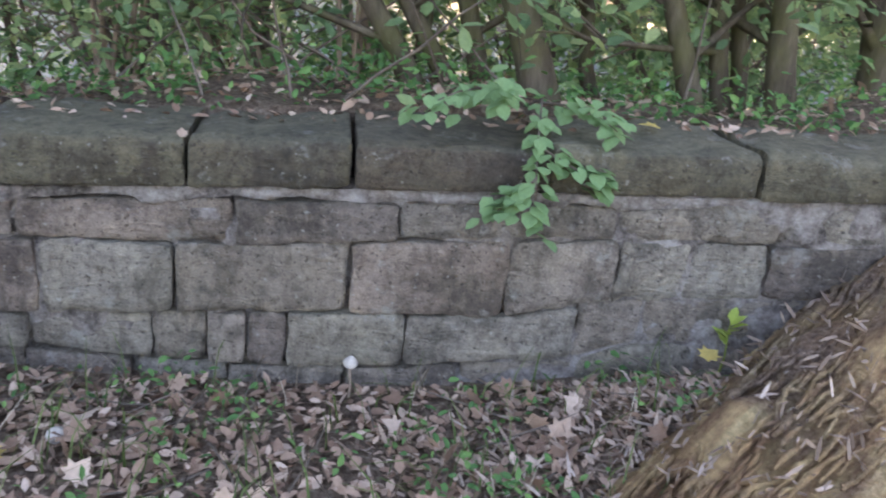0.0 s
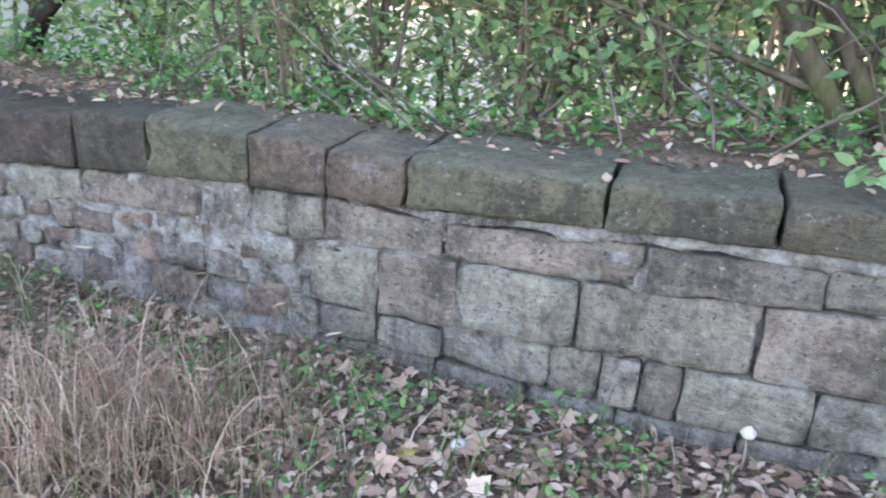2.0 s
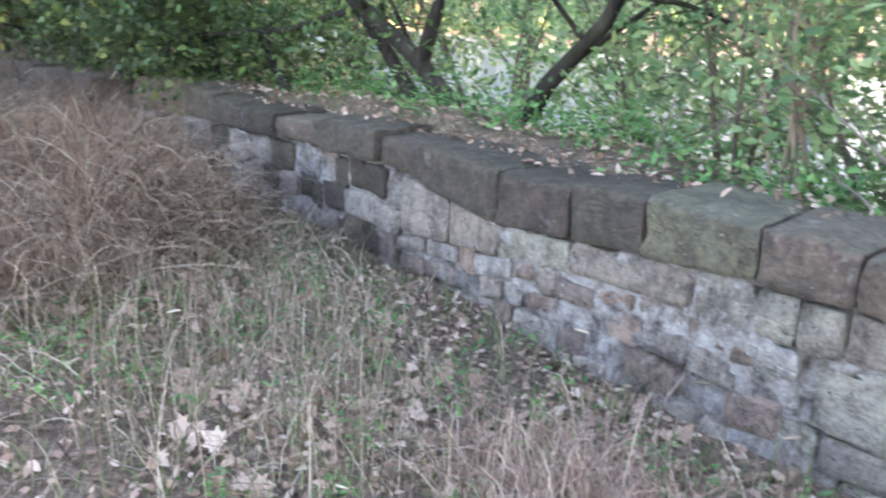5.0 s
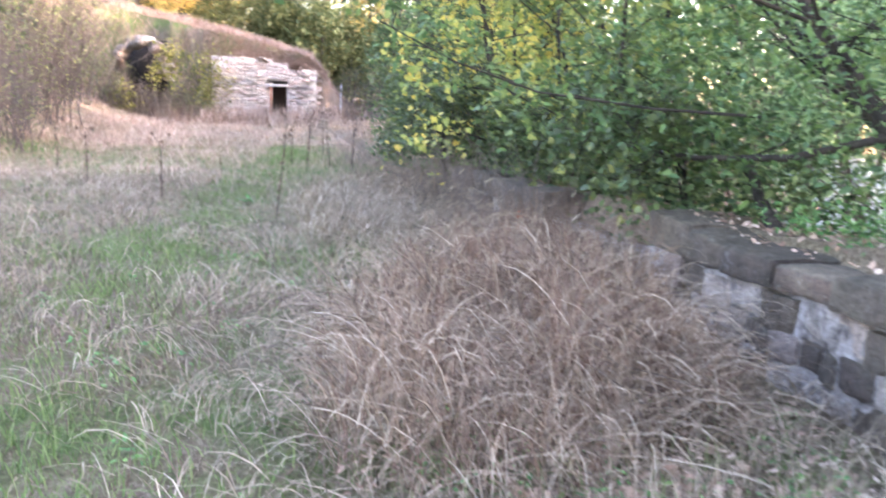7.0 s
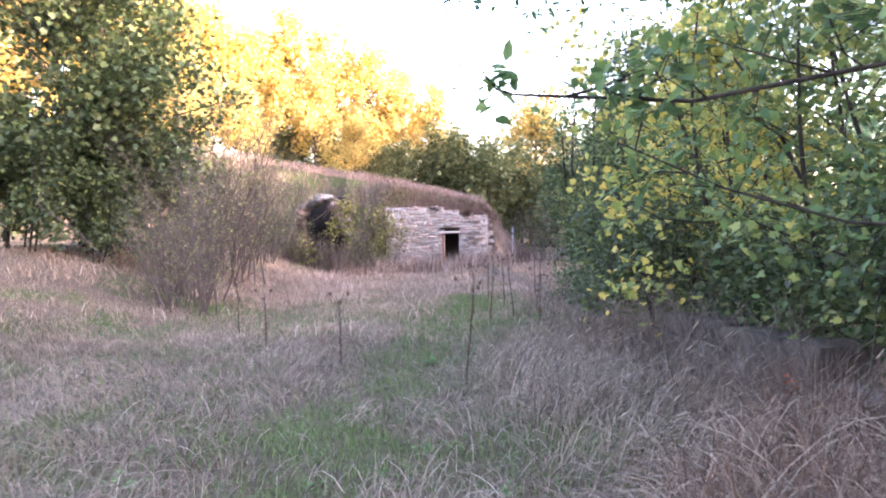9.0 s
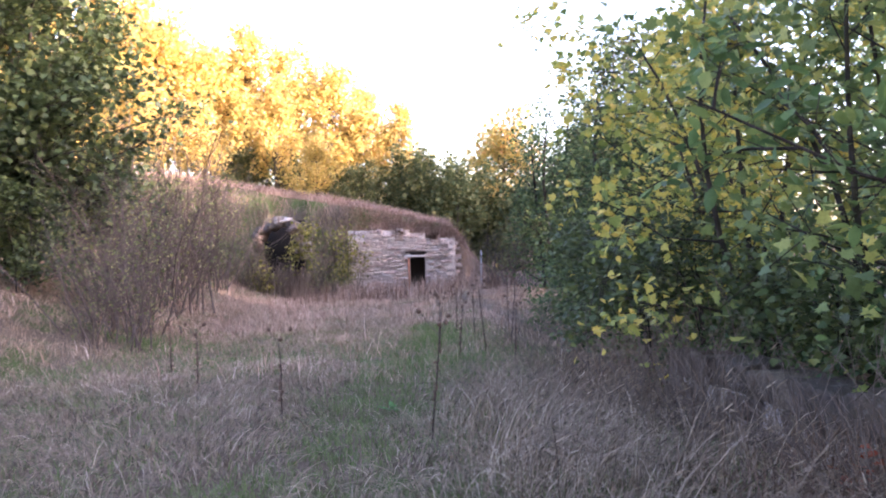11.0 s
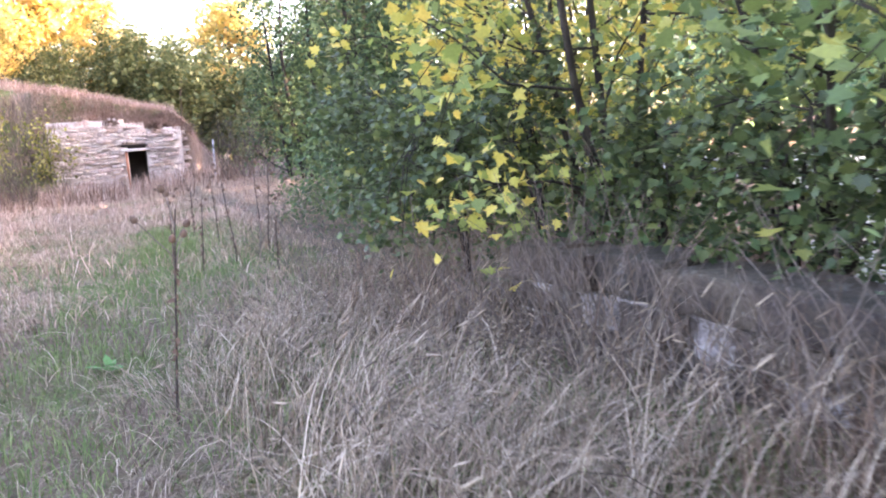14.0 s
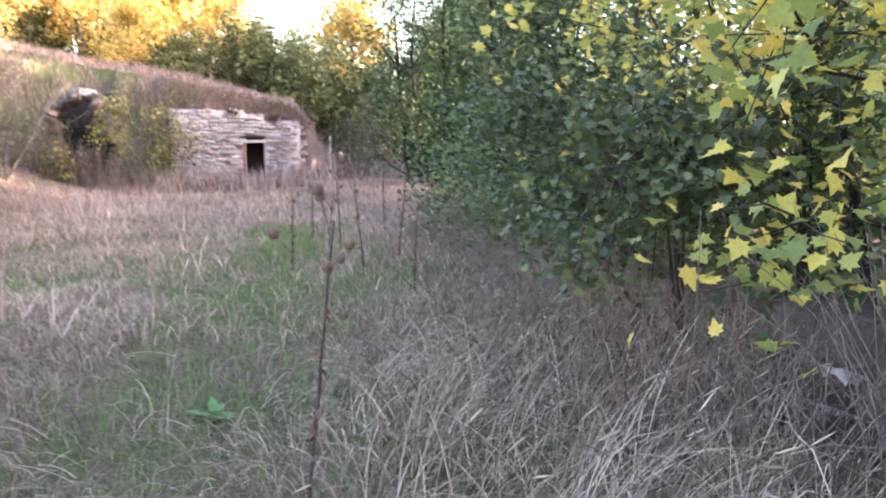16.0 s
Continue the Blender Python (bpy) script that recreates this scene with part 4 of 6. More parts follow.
# ---- trees ----
def far_trees():
    """Golden trees along the crest, built thrice and repeated, with thicket below."""
    rng = rng_of(31)
    kinds = []
    for k, (h, lean) in enumerate(((9.5, 0.3), (8.0, -0.4), (10.5, 0.1))):
        x, y = (-60, -58, -63)[k], (-8.5, -2.6, -14.5)[k]
        z = float(land(x, y)) - 0.1
        stems = [(straight((x, y, z), (x + lean, y + lean, z + h), rng, 7, 0.03), 0.22)]
        kinds.append(tree("golden_tree", "tall golden-yellow autumn tree lit by low sun on the mound", "tree", stems, rng, BARK, GOLD, DIAMOND, 0.34, "trees on the mound", limbs=30, twigs=9, reach=3.4, leaves=20, low=0.05, lift=0.5, spread=0.7))
    spots = [(-59, 1.6, 0.68), (-62, -18.5, 1.2), (-58, -24, 1.35), (-62, -5.4, 0.95), (-66, -11, 1.1), (-62, -30, 1.4), (-50, -18, 1.15), (-56, -13, 1.05), (-50, -24, 1.3), (-63, -0.5, 0.8), (-57, -10.5, 1.0), (-57, -16, 1.1), (-54, -5.6, 0.62), (-50, -9.5, 0.5), (-49, -12.5, 0.55), (-48.5, -15, 0.5), (-51, -3.0, 0.4)]
    for k, (x, y, s) in enumerate(spots):
        copy_thing(kinds[k % 3], Matrix.LocRotScale((x, y, float(land(x, y)) - 0.1), Euler((0, 0, 1.3 * k)), None) @ Matrix.Scale(s, 4))
    # a slim one beyond the hollow, by itself
    copy_thing(kinds[1], Matrix.LocRotScale((-62, 9.5, -0.9), Euler((0, 0, 2.0)), None) @ Matrix.Scale(1.18, 4))
    # olive thicket below the golden crowns
    ts = []
    for k in range(2):
        x, y = -57.0, 3.0 + k
        z = float(land(x, y)) - 0.1
        stems = [(straight((x + a, y + b, z), (x + 2.2 * a, y + 2.2 * b, z + 3.2 + 0.4 * c), rng, 5), 0.06) for c, (a, b) in enumerate(((0, 0), (0.5, 0.2), (-0.4, 0.5), (0.1, -0.6)))]
        ts.append(tree("thicket_shrub", "dense olive-green shrub behind the grassy mound", "shrub", stems, rng, BARK, OLIVE, DIAMOND, 0.26, "thicket behind the mound", limbs=10, twigs=6, reach=1.9, leaves=14, low=0.08, spread=0.5))
    for k in range(17):
        x, y = -54 - rng.uniform(0, 6), -9 + 1.15 * k
        copy_thing(ts[k % 2], Matrix.LocRotScale((x, y, float(land(x, y)) - 0.1), Euler((0, 0, 2.1 * k)), None) @ Matrix.Scale(rng.uniform(0.75, 1.15) * (1.2 if y > 4 else 0.55), 4))


far_trees()


def right_thicket():
    """The dark hedge that closes the hollow, and the woods behind the overgrown wall."""
    rng = rng_of(32)
    made = []
    for k in range(3):
        x, y = -29.0 - 3 * k, 6.9
        z = float(land(x, y)) - 0.1
        stems = [(straight((x + a, y + b, z), (x + 2.0 * a, y + 2.0 * b, z + 4.0 + 0.6 * c), rng, 6), 0.08) for c, (a, b) in enumerate(((0, 0), (0.5, 0.3), (-0.5, 0.4), (0.2, -0.5)))]
        made.append(tree("hedge_bush", "dark green overgrown hedge bush beside the hollow", "bush", stems, rng, DARKBARK, DARKLEAF, DIAMOND, 0.13, "hedge along the hollow", limbs=13, twigs=8, reach=1.9, leaves=17, low=0.04, spread=0.45))
    for k, (x, y, s) in enumerate(((-24.0, 6.3, 0.9), (-26.5, 7.9, 1.25), (-34.5, 8.1, 1.0), (-38.0, 8.6, 1.0), (-21.5, 7.2, 0.95), (-43, 9.5, 1.1), (-48, 10.5, 1.2))):
        copy_thing(made[k % 3], Matrix.LocRotScale((x, y, float(land(x, y)) - 0.1), Euler((0, 0, 1.7 * k)), None) @ Matrix.Scale(s, 4))
    # an airy willow standing above the hedge
    z = float(land(-27, 6.8))
    stems = [(straight((-27 + a, 6.8, z), (-27 + 2 * a, 6.8 + a, z + 7.0), rng, 7, 0.03), 0.09) for a in (0.0, 0.5)]
    tree("willow", "airy grey-green willow rising above the hedge", "tree", stems, rng, BARK, OLIVE, OVATE, 0.16, limbs=16, twigs=8, reach=1.6, leaves=8, low=0.3, lift=0.9, spread=0.3)


right_thicket()


def maples():
    """Young maples that lean over the overgrown wall, large leaves turning yellow."""
    rng = rng_of(33)
    plan = [((-12.9, 4.1), 3.9, MAPLE, 1.9), ((-14.8, 5.0), 4.4, MAPLE, 1.9), ((-11.2, 4.4), 3.7, MAPLE_GREEN, 1.9), ((-17.2, 6.0), 4.8, MAPLE, 2.0), ((-9.6, 4.7), 4.0, MAPLE_GREEN, 1.7)]
    for (x, y), h, leaf, reach in plan:
        z = float(land(x, y)) - 0.1
        stems = [(straight((x + 0.25 * a, y + 0.15 * b, z), (x + 1.3 * a, y + 0.9 * b - 0.3, z + h * (1 - 0.1 * abs(a))), rng, 7, 0.05), 0.038) for a, b in ((0, 0), (0.7, -0.7), (-0.7, -0.8), (0.2, 0.9))]
        colour = "yellow and green" if leaf is MAPLE else "mostly green"
        tree("maple", f"young maple with {colour} lobed leaves leaning over the wall", "tree", stems, rng, DARKBARK, leaf, LOBED, 0.088, "maples behind the wall", limbs=9, twigs=7, reach=reach, leaves=13, low=0.12, lift=0.15, spread=0.26)


maples()


def woods_behind():
    """Taller trees on the bank, added so that their crowns shade the wall, the path and the mound."""
    rng = rng_of(34)
    made = []
    for k, (x, y) in enumerate(((-16.0, 11.5), (-8.5, 11.0))):
        z = float(land(x, y)) - 0.2
        stems = [(straight((x, y, z), (x + 0.4, y - 0.3, z + 5.6 + k), rng, 8, 0.03), 0.11)]
        made.append(tree("bank_shade_tree", "tall leafy tree added behind the wall to block low sun", "tree", stems, rng, BARK, WOODS, DIAMOND, 0.17, "trees on the bank", limbs=22, twigs=8, reach=2.2, leaves=11, low=0.2, lift=0.4, spread=0.45))
    # copies from (-12.5, 12.5) on stand hidden, added only to block the sun
    for k, (x, y, s) in enumerate(((-19.5, 9.5, 0.75), (-2.0, 9.5, 0.8), (3.5, 8.0, 0.85), (8.5, 7.0, 0.9), (-31, 12, 0.8), (-12.5, 12.5, 1.25), (-21, 12.5, 1.25), (-25.5, 13, 1.25), (-40, 15, 1.4), (-44, 14.5, 1.35), (-48.5, 15.5, 1.4), (-53, 16, 1.3))):
        copy_thing(made[k % 2], Matrix.LocRotScale((x, y, float(land(x, y)) - 0.2), Euler((0, 0, 1.1 * k)), None) @ Matrix.Scale(s, 4))


woods_behind()


def fruit_tree():
    """The dark-stemmed old tree whose boughs hang over the wall and the path, plus an added shade canopy overhead."""
    rng = rng_of(35)
    stems = [
        (np.array([(-4.5, 4.0, 0.35), (-4.85, 4.0, 0.7), (-5.2, 4.0, 0.97), (-5.85, 3.9, 1.36), (-6.4, 3.75, 1.95), (-6.75, 3.4, 2.7), (-6.9, 3.1, 3.4)]), 0.085),
        (np.array([(-5.15, 4.0, 0.93), (-5.0, 4.0, 1.3), (-4.85, 4.02, 1.7), (-4.4, 4.1, 2.4), (-4.2, 4.1, 3.2)]), 0.06),
        (np.array([(-4.35, 4.1, 0.35), (-4.0, 4.05, 0.9), (-3.55, 4.0, 1.3), (-3.0, 3.9, 2.2), (-2.7, 3.8, 3.0)]), 0.07),
        (np.array([(-5.75, 3.92, 1.3), (-6.3, 3.6, 1.1), (-7.3, 3.5, 1.0), (-8.3, 3.5, 0.98), (-8.9, 3.45, 1.12)]), 0.03),
        (np.array([(-6.4, 3.75, 1.95), (-6.25, 2.9, 2.12), (-6.05, 1.8, 2.02), (-6.0, 1.0, 1.87), (-6.0, 0.36, 1.9)]), 0.016),
        (np.array([(-6.5, 3.5, 1.35), (-6.9, 2.9, 1.36), (-7.0, 2.1, 1.43), (-7.0, 1.5, 1.6), (-7.0, 1.0, 1.82)]), 0.012),
        # three boughs added overhead for shade near the wall
        (np.array([(-6.75, 3.4, 2.7), (-6.7, 2.7, 3.1), (-6.6, 1.9, 3.3), (-6.5, 1.2, 3.3)]), 0.035),
        (np.array([(-4.4, 4.1, 2.4), (-4.5, 3.3, 2.9), (-4.6, 2.5, 3.15), (-4.7, 1.8, 3.2)]), 0.035),
        (np.array([(-8.2, 4.0, 2.8), (-8.3, 3.3, 3.0), (-8.3, 2.5, 3.05), (-8.4, 1.8, 2.95)]), 0.035),
        (np.array([(-5.1, 4.05, 0.5), (-5.7, 4.1, 1.0), (-6.5, 4.2, 1.5), (-7.4, 4.2, 2.1), (-8.2, 4.0, 2.8)]), 0.06),
    ]
    wood, fine, spots = [], [], []
    root = np.array((-4.5, 4.0, 0.35))
    ob = thing("fruit_tree", "old dark-stemmed tree with small green leaves hanging over the wall", "tree", at=tuple(root))
    for k, (line, r) in enumerate(stems):
        w, f, s = grow([(line - root, r)], rng, limbs=(10, 8, 8, 7, 11, 8, 10, 9, 9, 10)[k], twigs=6, reach=(1.5, 1.4, 1.5, 0.9, 0.55, 0.6, 1.1, 1.1, 1.1, 1.5)[k], leaves=(9, 11, 12, 12, 5, 7, 15, 15, 15, 9)[k], low=(0.3, 0.3, 0.3, 0.25, 0.3, 0.3, 0.2, 0.2, 0.2, 0.25)[k], lift=0.1, spread=0.22 if k not in (4, 5) else 0.09)
        part("trunk" if k in (0, 2) else "bough", mesh_of("bough", *w[0], DARKBARK, True), ob)
        wood += w[1:]
        fine += f
        spots.append(s)
    tagged(part("branchwork", mesh_of("branchwork", *stack(wood + fine), DARKBARK), ob), kind="stuff")
    spots = np.concatenate(spots)
    low = np.concatenate([rng.normal((-5.7, 3.75, 1.75), (1.3, 0.4, 0.5), (1500, 3)), rng.normal((-7.6, 3.5, 1.6), (0.9, 0.45, 0.6), (2600, 3)), rng.normal((-6.6, 4.3, 1.9), (1.6, 0.3, 0.7), (2200, 3))])
    low = low[low[:, 2] > 0.85]
    # unseen leaf layer above view, added to shade the wall and grass
    high = np.stack([rng.uniform(-9.8, -3.0, 13000), rng.normal(1.9, 0.85, 13000), rng.normal(3.5, 0.25, 13000)], -1)
    high = high[(high[:, 2] > 2.95) & (vnoise(high[:, 0], high[:, 1], 0.6, 69) > -0.55)]
    spots = np.concatenate([spots, low - root, high - root])
    part("crown", mesh_of("crown", *leaf_cloud(spots, rng.uniform(0.045, 0.085, len(spots)), OVATE, rng), FRUIT), ob)
    # a dead bough leaning on the coping
    b = np.array((-6.35, 3.7, 0.5))
    ob = thing("dead_bough", "dark broken dead bough leaning on the wall top", "branch", at=tuple(b))
    part("limb", mesh_of("limb", *tube([(0, 0, 0.0), (-0.35, 0.05, 0.2), (-0.7, 0.15, 0.42), (-0.95, 0.2, 0.5)], [0.055, 0.05, 0.042, 0.03], 8), DARKBARK, True), ob)


fruit_tree()


def stems_behind_wall():
    """Grey coppice trunks that rise just behind the coping."""
    rng = rng_of(36)
    plan = [((0.40, 3.5, 0.76), (0.15, 3.5, 1.17), 0.062), ((0.58, 3.6, 0.74), (0.31, 3.6, 1.18), 0.055), ((0.75, 3.75, 0.72), (0.60, 3.75, 1.2), 0.06),
            ((0.90, 3.32, 0.80), (0.76, 3.34, 1.25), 0.098), ((1.41, 4.2, 0.6), (1.28, 4.2, 1.21), 0.055), ((1.66, 3.5, 0.78), (1.45, 3.5, 1.29), 0.07),
            ((1.87, 3.7, 0.74), (1.75, 3.7, 1.3), 0.06), ((2.06, 3.85, 0.72), (1.92, 3.85, 1.3), 0.055), ((2.06, 3.5, 0.8), (1.95, 3.5, 1.33), 0.085), ((2.72, 3.8, 0.75), (2.62, 3.8, 1.37), 0.12)]
    for base, mark, r in plan:
        b, m = np.array(base), np.array(mark)
        d = (m - b) / np.linalg.norm(m - b)
        top = b + d * 1.2 + np.array((0.25 * d[0], rng.uniform(-0.2, 0.3), 3.2))
        line = np.array([b - d * 0.25, b - d * 0.02, b + d * 0.25, b + d * 0.55, b + d * 1.2, 0.5 * (b + d * 1.2 + top), top])
        line[1:-1] += rng.normal(size=(5, 3)) * 0.012
        tree("coppice_tree", "grey-brown mossy coppice trunk just behind the wall", "tree", [(line, r * 1.05)], rng, BARK, WOODS, OVATE, 0.085, "coppice trunks behind the wall", limbs=9, twigs=5, reach=1.3, leaves=11, low=0.34, lift=0.15, spread=0.25)


stems_behind_wall()


def shrubs_behind_wall():
    """Thin-stemmed leafy shrubs on the bank, with the pond glinting between their leaves."""
    rng = rng_of(37)
    for k, (x, y) in enumerate(((-0.3, 4.4), (-1.1, 4.5), (-2.0, 4.6), (-3.0, 4.9), (1.2, 5.2), (2.4, 5.0), (3.4, 4.6), (-0.4, 5.8), (-2.6, 6.2), (-5.5, 5.4), (-7.0, 5.0), (-8.3, 4.9), (0.4, 4.9), (-1.6, 5.3), (2.0, 5.9), (-3.9, 5.6), (3.2, 5.8))):
        z = float(land(x, y)) - 0.05
        stems = [(wander((x + rng.uniform(-0.2, 0.2), y + rng.uniform(-0.2, 0.2), z), (rng.uniform(-0.45, 0.25), rng.uniform(-0.4, 0.2), 1), rng.uniform(2.2, 3.2), rng, 6, 0.12), 0.02) for _ in range(5)]
        tree("bank_shrub", "thin-stemmed light green shrub on the bank behind the wall", "shrub", stems, rng, TWIG, WOODS, OVATE, 0.075, "shrubs on the bank", limbs=8, twigs=6, reach=1.15, leaves=13, low=0.1, lift=0.05, spread=0.34)


shrubs_behind_wall()


def bare_stems_behind_wall():
    """Thin upright tan stems, nearly leafless, between the leafy shrubs."""
    rng = rng_of(40)
    for x, y, n, h, lean in ((-1.05, 4.2, 9, 1.9, 0.10), (-0.28, 4.0, 2, 1.8, -0.45), (0.1, 3.7, 5, 1.6, -0.25), (-2.3, 4.0, 6, 1.7, -0.2), (-0.7, 4.6, 7, 2.0, 0.05)):
        z = float(land(x, y)) - 0.05
        stems = [(wander((x + rng.uniform(-0.13, 0.13), y + rng.uniform(-0.1, 0.1), z), (lean + rng.uniform(-0.25, 0.25), rng.uniform(-0.15, 0.15), 1), h * rng.uniform(0.75, 1.15), rng, 8, 0.12), rng.uniform(0.008, 0.016)) for _ in range(n)]
        tree("bare_bush", "thin upright tan stems of a nearly bare bush behind the wall", "bush", stems, rng, TANSTEM, WOODS, OVATE, 0.05, "bare bushes behind the wall", limbs=5, twigs=3, reach=0.5, leaves=2, low=0.3, lift=0.5, spread=0.1)


bare_stems_behind_wall()


def left_tree():
    rng = rng_of(38)
    x, y = -25.5, -8.5
    z = float(land(x, y))
    stems = [(straight((x + a * 0.3, y + b * 0.3, z), (x + a * 1.5, y + b * 1.5, z + h), rng, 7, 0.04), 0.11) for a, b, h in ((0, 0, 7.6), (0.6, 0.5, 6.4), (-0.5, 0.6, 6.6), (0.3, -0.8, 7.2), (0.9, 0.9, 4.4))]
    big = tree("broadleaf_tree", "dense dark green broadleaf tree at the meadow edge", "tree", stems, rng, DARKBARK, SHADELEAF, LOBED, 0.15, "", limbs=18, twigs=9, reach=3.2, leaves=20, low=0.02, lift=0.1, spread=0.5)
    copy_thing(big, Matrix.LocRotScale((-23.5, -14.5, float(land(-23.5, -14.5))), Euler((0, 0, 2.2)), None))
    x, y = -22.0, -8.6
    z = float(land(x, y))
    stems = [(straight((x, y + b * 0.2, z), (x + 0.5 * b, y + 0.9 * b, z + 2.6), rng, 6, 0.05), 0.03) for b in (-0.6, 0.1, 0.7)]
    young = tree("sapling", "leafy dark green sapling at the meadow edge", "tree", stems, rng, DARKBARK, SHADELEAF, LOBED, 0.11, "saplings at the meadow edge", limbs=9, twigs=6, reach=1.0, leaves=14, low=0.04, spread=0.3)
    for k, (x, y, c) in enumerate(((-22.6, -7.4, 0.8), (-23.2, -9.6, 1.3), (-22.6, -10.8, 1.3), (-21.5, -12.2, 1.4), (-23.8, -8.0, 1.1))):
        copy_thing(young, Matrix.LocRotScale((x, y, float(land(x, y)) - 0.02), Euler((0, 0, 1.6 * k + 0.7)), None) @ Matrix.Scale(c, 4))


left_tree()


def dry_shrubs():
    """Bare brownish shrubs between the tree and the mound."""
    rng = rng_of(39)
    made = None
    for k, (x, y, s) in enumerate(((-22.0, -4.7, 1.0), (-24.5, -5.8, 1.15), (-27.5, -5.2, 1.25), (-20.3, -4.3, 0.8), (-31, -6.8, 1.4), (-35, -6.2, 1.2), (-33, -8.5, 1.5), (-39.8, -2.2, 0.5), (-40.2, -5.4, 0.6), (-39.5, -7.0, 0.9), (-41.0, 5.6, 0.7), (-42.5, 6.4, 0.9), (-39.0, -0.6, 0.35))):
        z = float(land(x, y)) - 0.05
        if k < 2:
            stems = [(wander((x + rng.uniform(-0.7, 0.7), y + rng.uniform(-0.7, 0.7), z), (rng.uniform(-0.4, 0.4), rng.uniform(-0.4, 0.4), 1), rng.uniform(2.0, 4.2), rng, 7, 0.3), 0.022) for _ in range(17)]
            made = tree("bare_shrub", "bare grey-brown shrub of many thin twigs in dry grass", "shrub", stems, rng, BRUSHWOOD, OLIVE, DIAMOND, 0.07, "bare shrubs by the mound", limbs=10, twigs=6, reach=1.2, leaves=1, low=0.08, lift=0.5, spread=0.2)
        else:
            copy_thing(made, Matrix.LocRotScale((x, y, z), Euler((0, 0, 1.9 * k)), None) @ Matrix.Scale(s, 4))


dry_shrubs()


# ---- meadow: grass, stalks, litter ----
def scatter(n, x0, x1, y0, y1, rng, keep=None):
    x, y = rng.uniform(x0, x1, n), rng.uniform(y0, y1, n)
    ok = (y < wall_y(x) - 0.06) | (x < -13.5)
    if keep is not None:
        ok &= rng.uniform(size=n) < keep(x, y)
    x, y = x[ok], y[ok]
    return np.stack([x, y, land(x, y) - 0.01], -1)


def green_part(x, y):
    """Where the turf stays green: a trodden strip and loose patches."""
    strip = np.exp(-((y - np.interp(x, [-22, -16, -12, -8, -5], [1.4, 0.2, -0.35, -0.7, -0.8])) / 0.55) ** 2)
    patch = ease(vnoise(x, y, 1.1, 41) + 0.5 * vnoise(x, y, 0.4, 42), -0.1, 0.45)
    return np.clip(0.95 * strip * (0.55 + 0.45 * patch) + 0.42 * patch, 0, 1)


def meadow():
    rng = rng_of(51)
    thin = lambda x, y: (1 - 0.92 * green_part(x, y)) * np.interp(x, [-16, -6.0, -3.5, 2.5], [1, 1, 0.22, 0.08]) * (1 - 0.55 * ease(y, 0.9, 1.6) * ease(-x, 6, 7))
    b = scatter(105000, -16, 2.4, -6.5, 2.9, rng, thin)
    n = len(b)
    clump = 0.5 + 0.5 * vnoise(b[:, 0], b[:, 1], 0.45, 43)
    h = rng.uniform(0.10, 0.28, n) * (0.35 + 1.3 * clump)
    h *= 1 - 0.45 * green_part(b[:, 0], b[:, 1])
    near = np.abs(b[:, 1] - 0.15) < 0.35
    h[near] *= 0.7
    sweep = 3.0 * vnoise(b[:, 0], b[:, 1], 0.5, 48) + rng.normal(0, 0.9, n)
    v, f = blades(b, h, rng.uniform(0.5, 1.4, n), sweep, rng.uniform(0.003, 0.007, n), 3)
    stuff("dead_grass", mesh_of("dead_grass", v, f, STRAW), "matted beige dead meadow grass", "grass")
    b = scatter(34000, -17, -2.0, -6.5, 2.9, rng, lambda x, y: (1 - 0.85 * green_part(x, y)) * np.interp(x, [-17, -4.5, -2.0], [1, 1, 0.3]))
    n = len(b)
    sweep = 3.4 * vnoise(b[:, 0], b[:, 1], 0.7, 49) + rng.normal(0, 1.0, n)
    v, f = arcs(b, rng.uniform(0.05, 0.22, n), rng.uniform(0.15, 0.45, n), rng.uniform(0.2, 1.0, n), sweep, rng.uniform(0.003, 0.008, n), 4)
    stuff("fallen_straw", mesh_of("fallen_straw", v, f, STRAW), "pale fallen straw lying over the meadow", "grass")

    b = scatter(95000, -42, -15.5, -9, 6.5, rng, lambda x, y: (1 - 0.6 * green_part(x, y)))
    n = len(b)
    v, f = blades(b, rng.uniform(0.12, 0.36, n) * (0.8 + 0.5 * vnoise(b[:, 0], b[:, 1], 0.9, 73)), rng.uniform(0.6, 1.5, n), rng.uniform(0, 6.28, n), rng.uniform(0.008, 0.016, n), 2)
    stuff("dead_grass", mesh_of("dead_grass", v, f, FIELD), "pale dead grass across the far meadow", "grass")

    b = scatter(140000, -24, 1.5, -4.5, 2.7, rng, lambda x, y: np.maximum(green_part(x, y), 0.2) * np.interp(x, [-24, -10, -4, 2], [0.9, 1, 1, 0.4]))
    n = len(b)
    v, f = blades(b, rng.uniform(0.06, 0.2, n) * (1 + 0.7 * ease(b[:, 1], 0.6, 1.2)), rng.uniform(0.3, 1.1, n), rng.uniform(0, 6.28, n), rng.uniform(0.005, 0.010, n), 2)
    stuff("green_grass", mesh_of("green_grass", v, f, TURF), "short green grass in patches along the path", "grass")

    # russet weeds before the ruin
    b = scatter(34000, -42, -16, -8, 6.0, rng, lambda x, y: ease(-x + 6.0 * vnoise(x, y, 2.3, 44), 15, 34) * (0.15 + 0.85 * ease(vnoise(x, y, 1.5, 45), -0.3, 0.4)))
    n = len(b)
    v, f = blades(b, rng.uniform(0.2, 0.6, n) * (0.75 + 0.6 * vnoise(b[:, 0], b[:, 1], 1.3, 57)), rng.uniform(0.3, 1.2, n), rng.uniform(0, 6.28, n), rng.uniform(0.008, 0.02, n), 2)
    stuff("russet_weeds", mesh_of("russet_weeds", v, f, ROSE), "russet dry weeds before the ruin", "weeds")

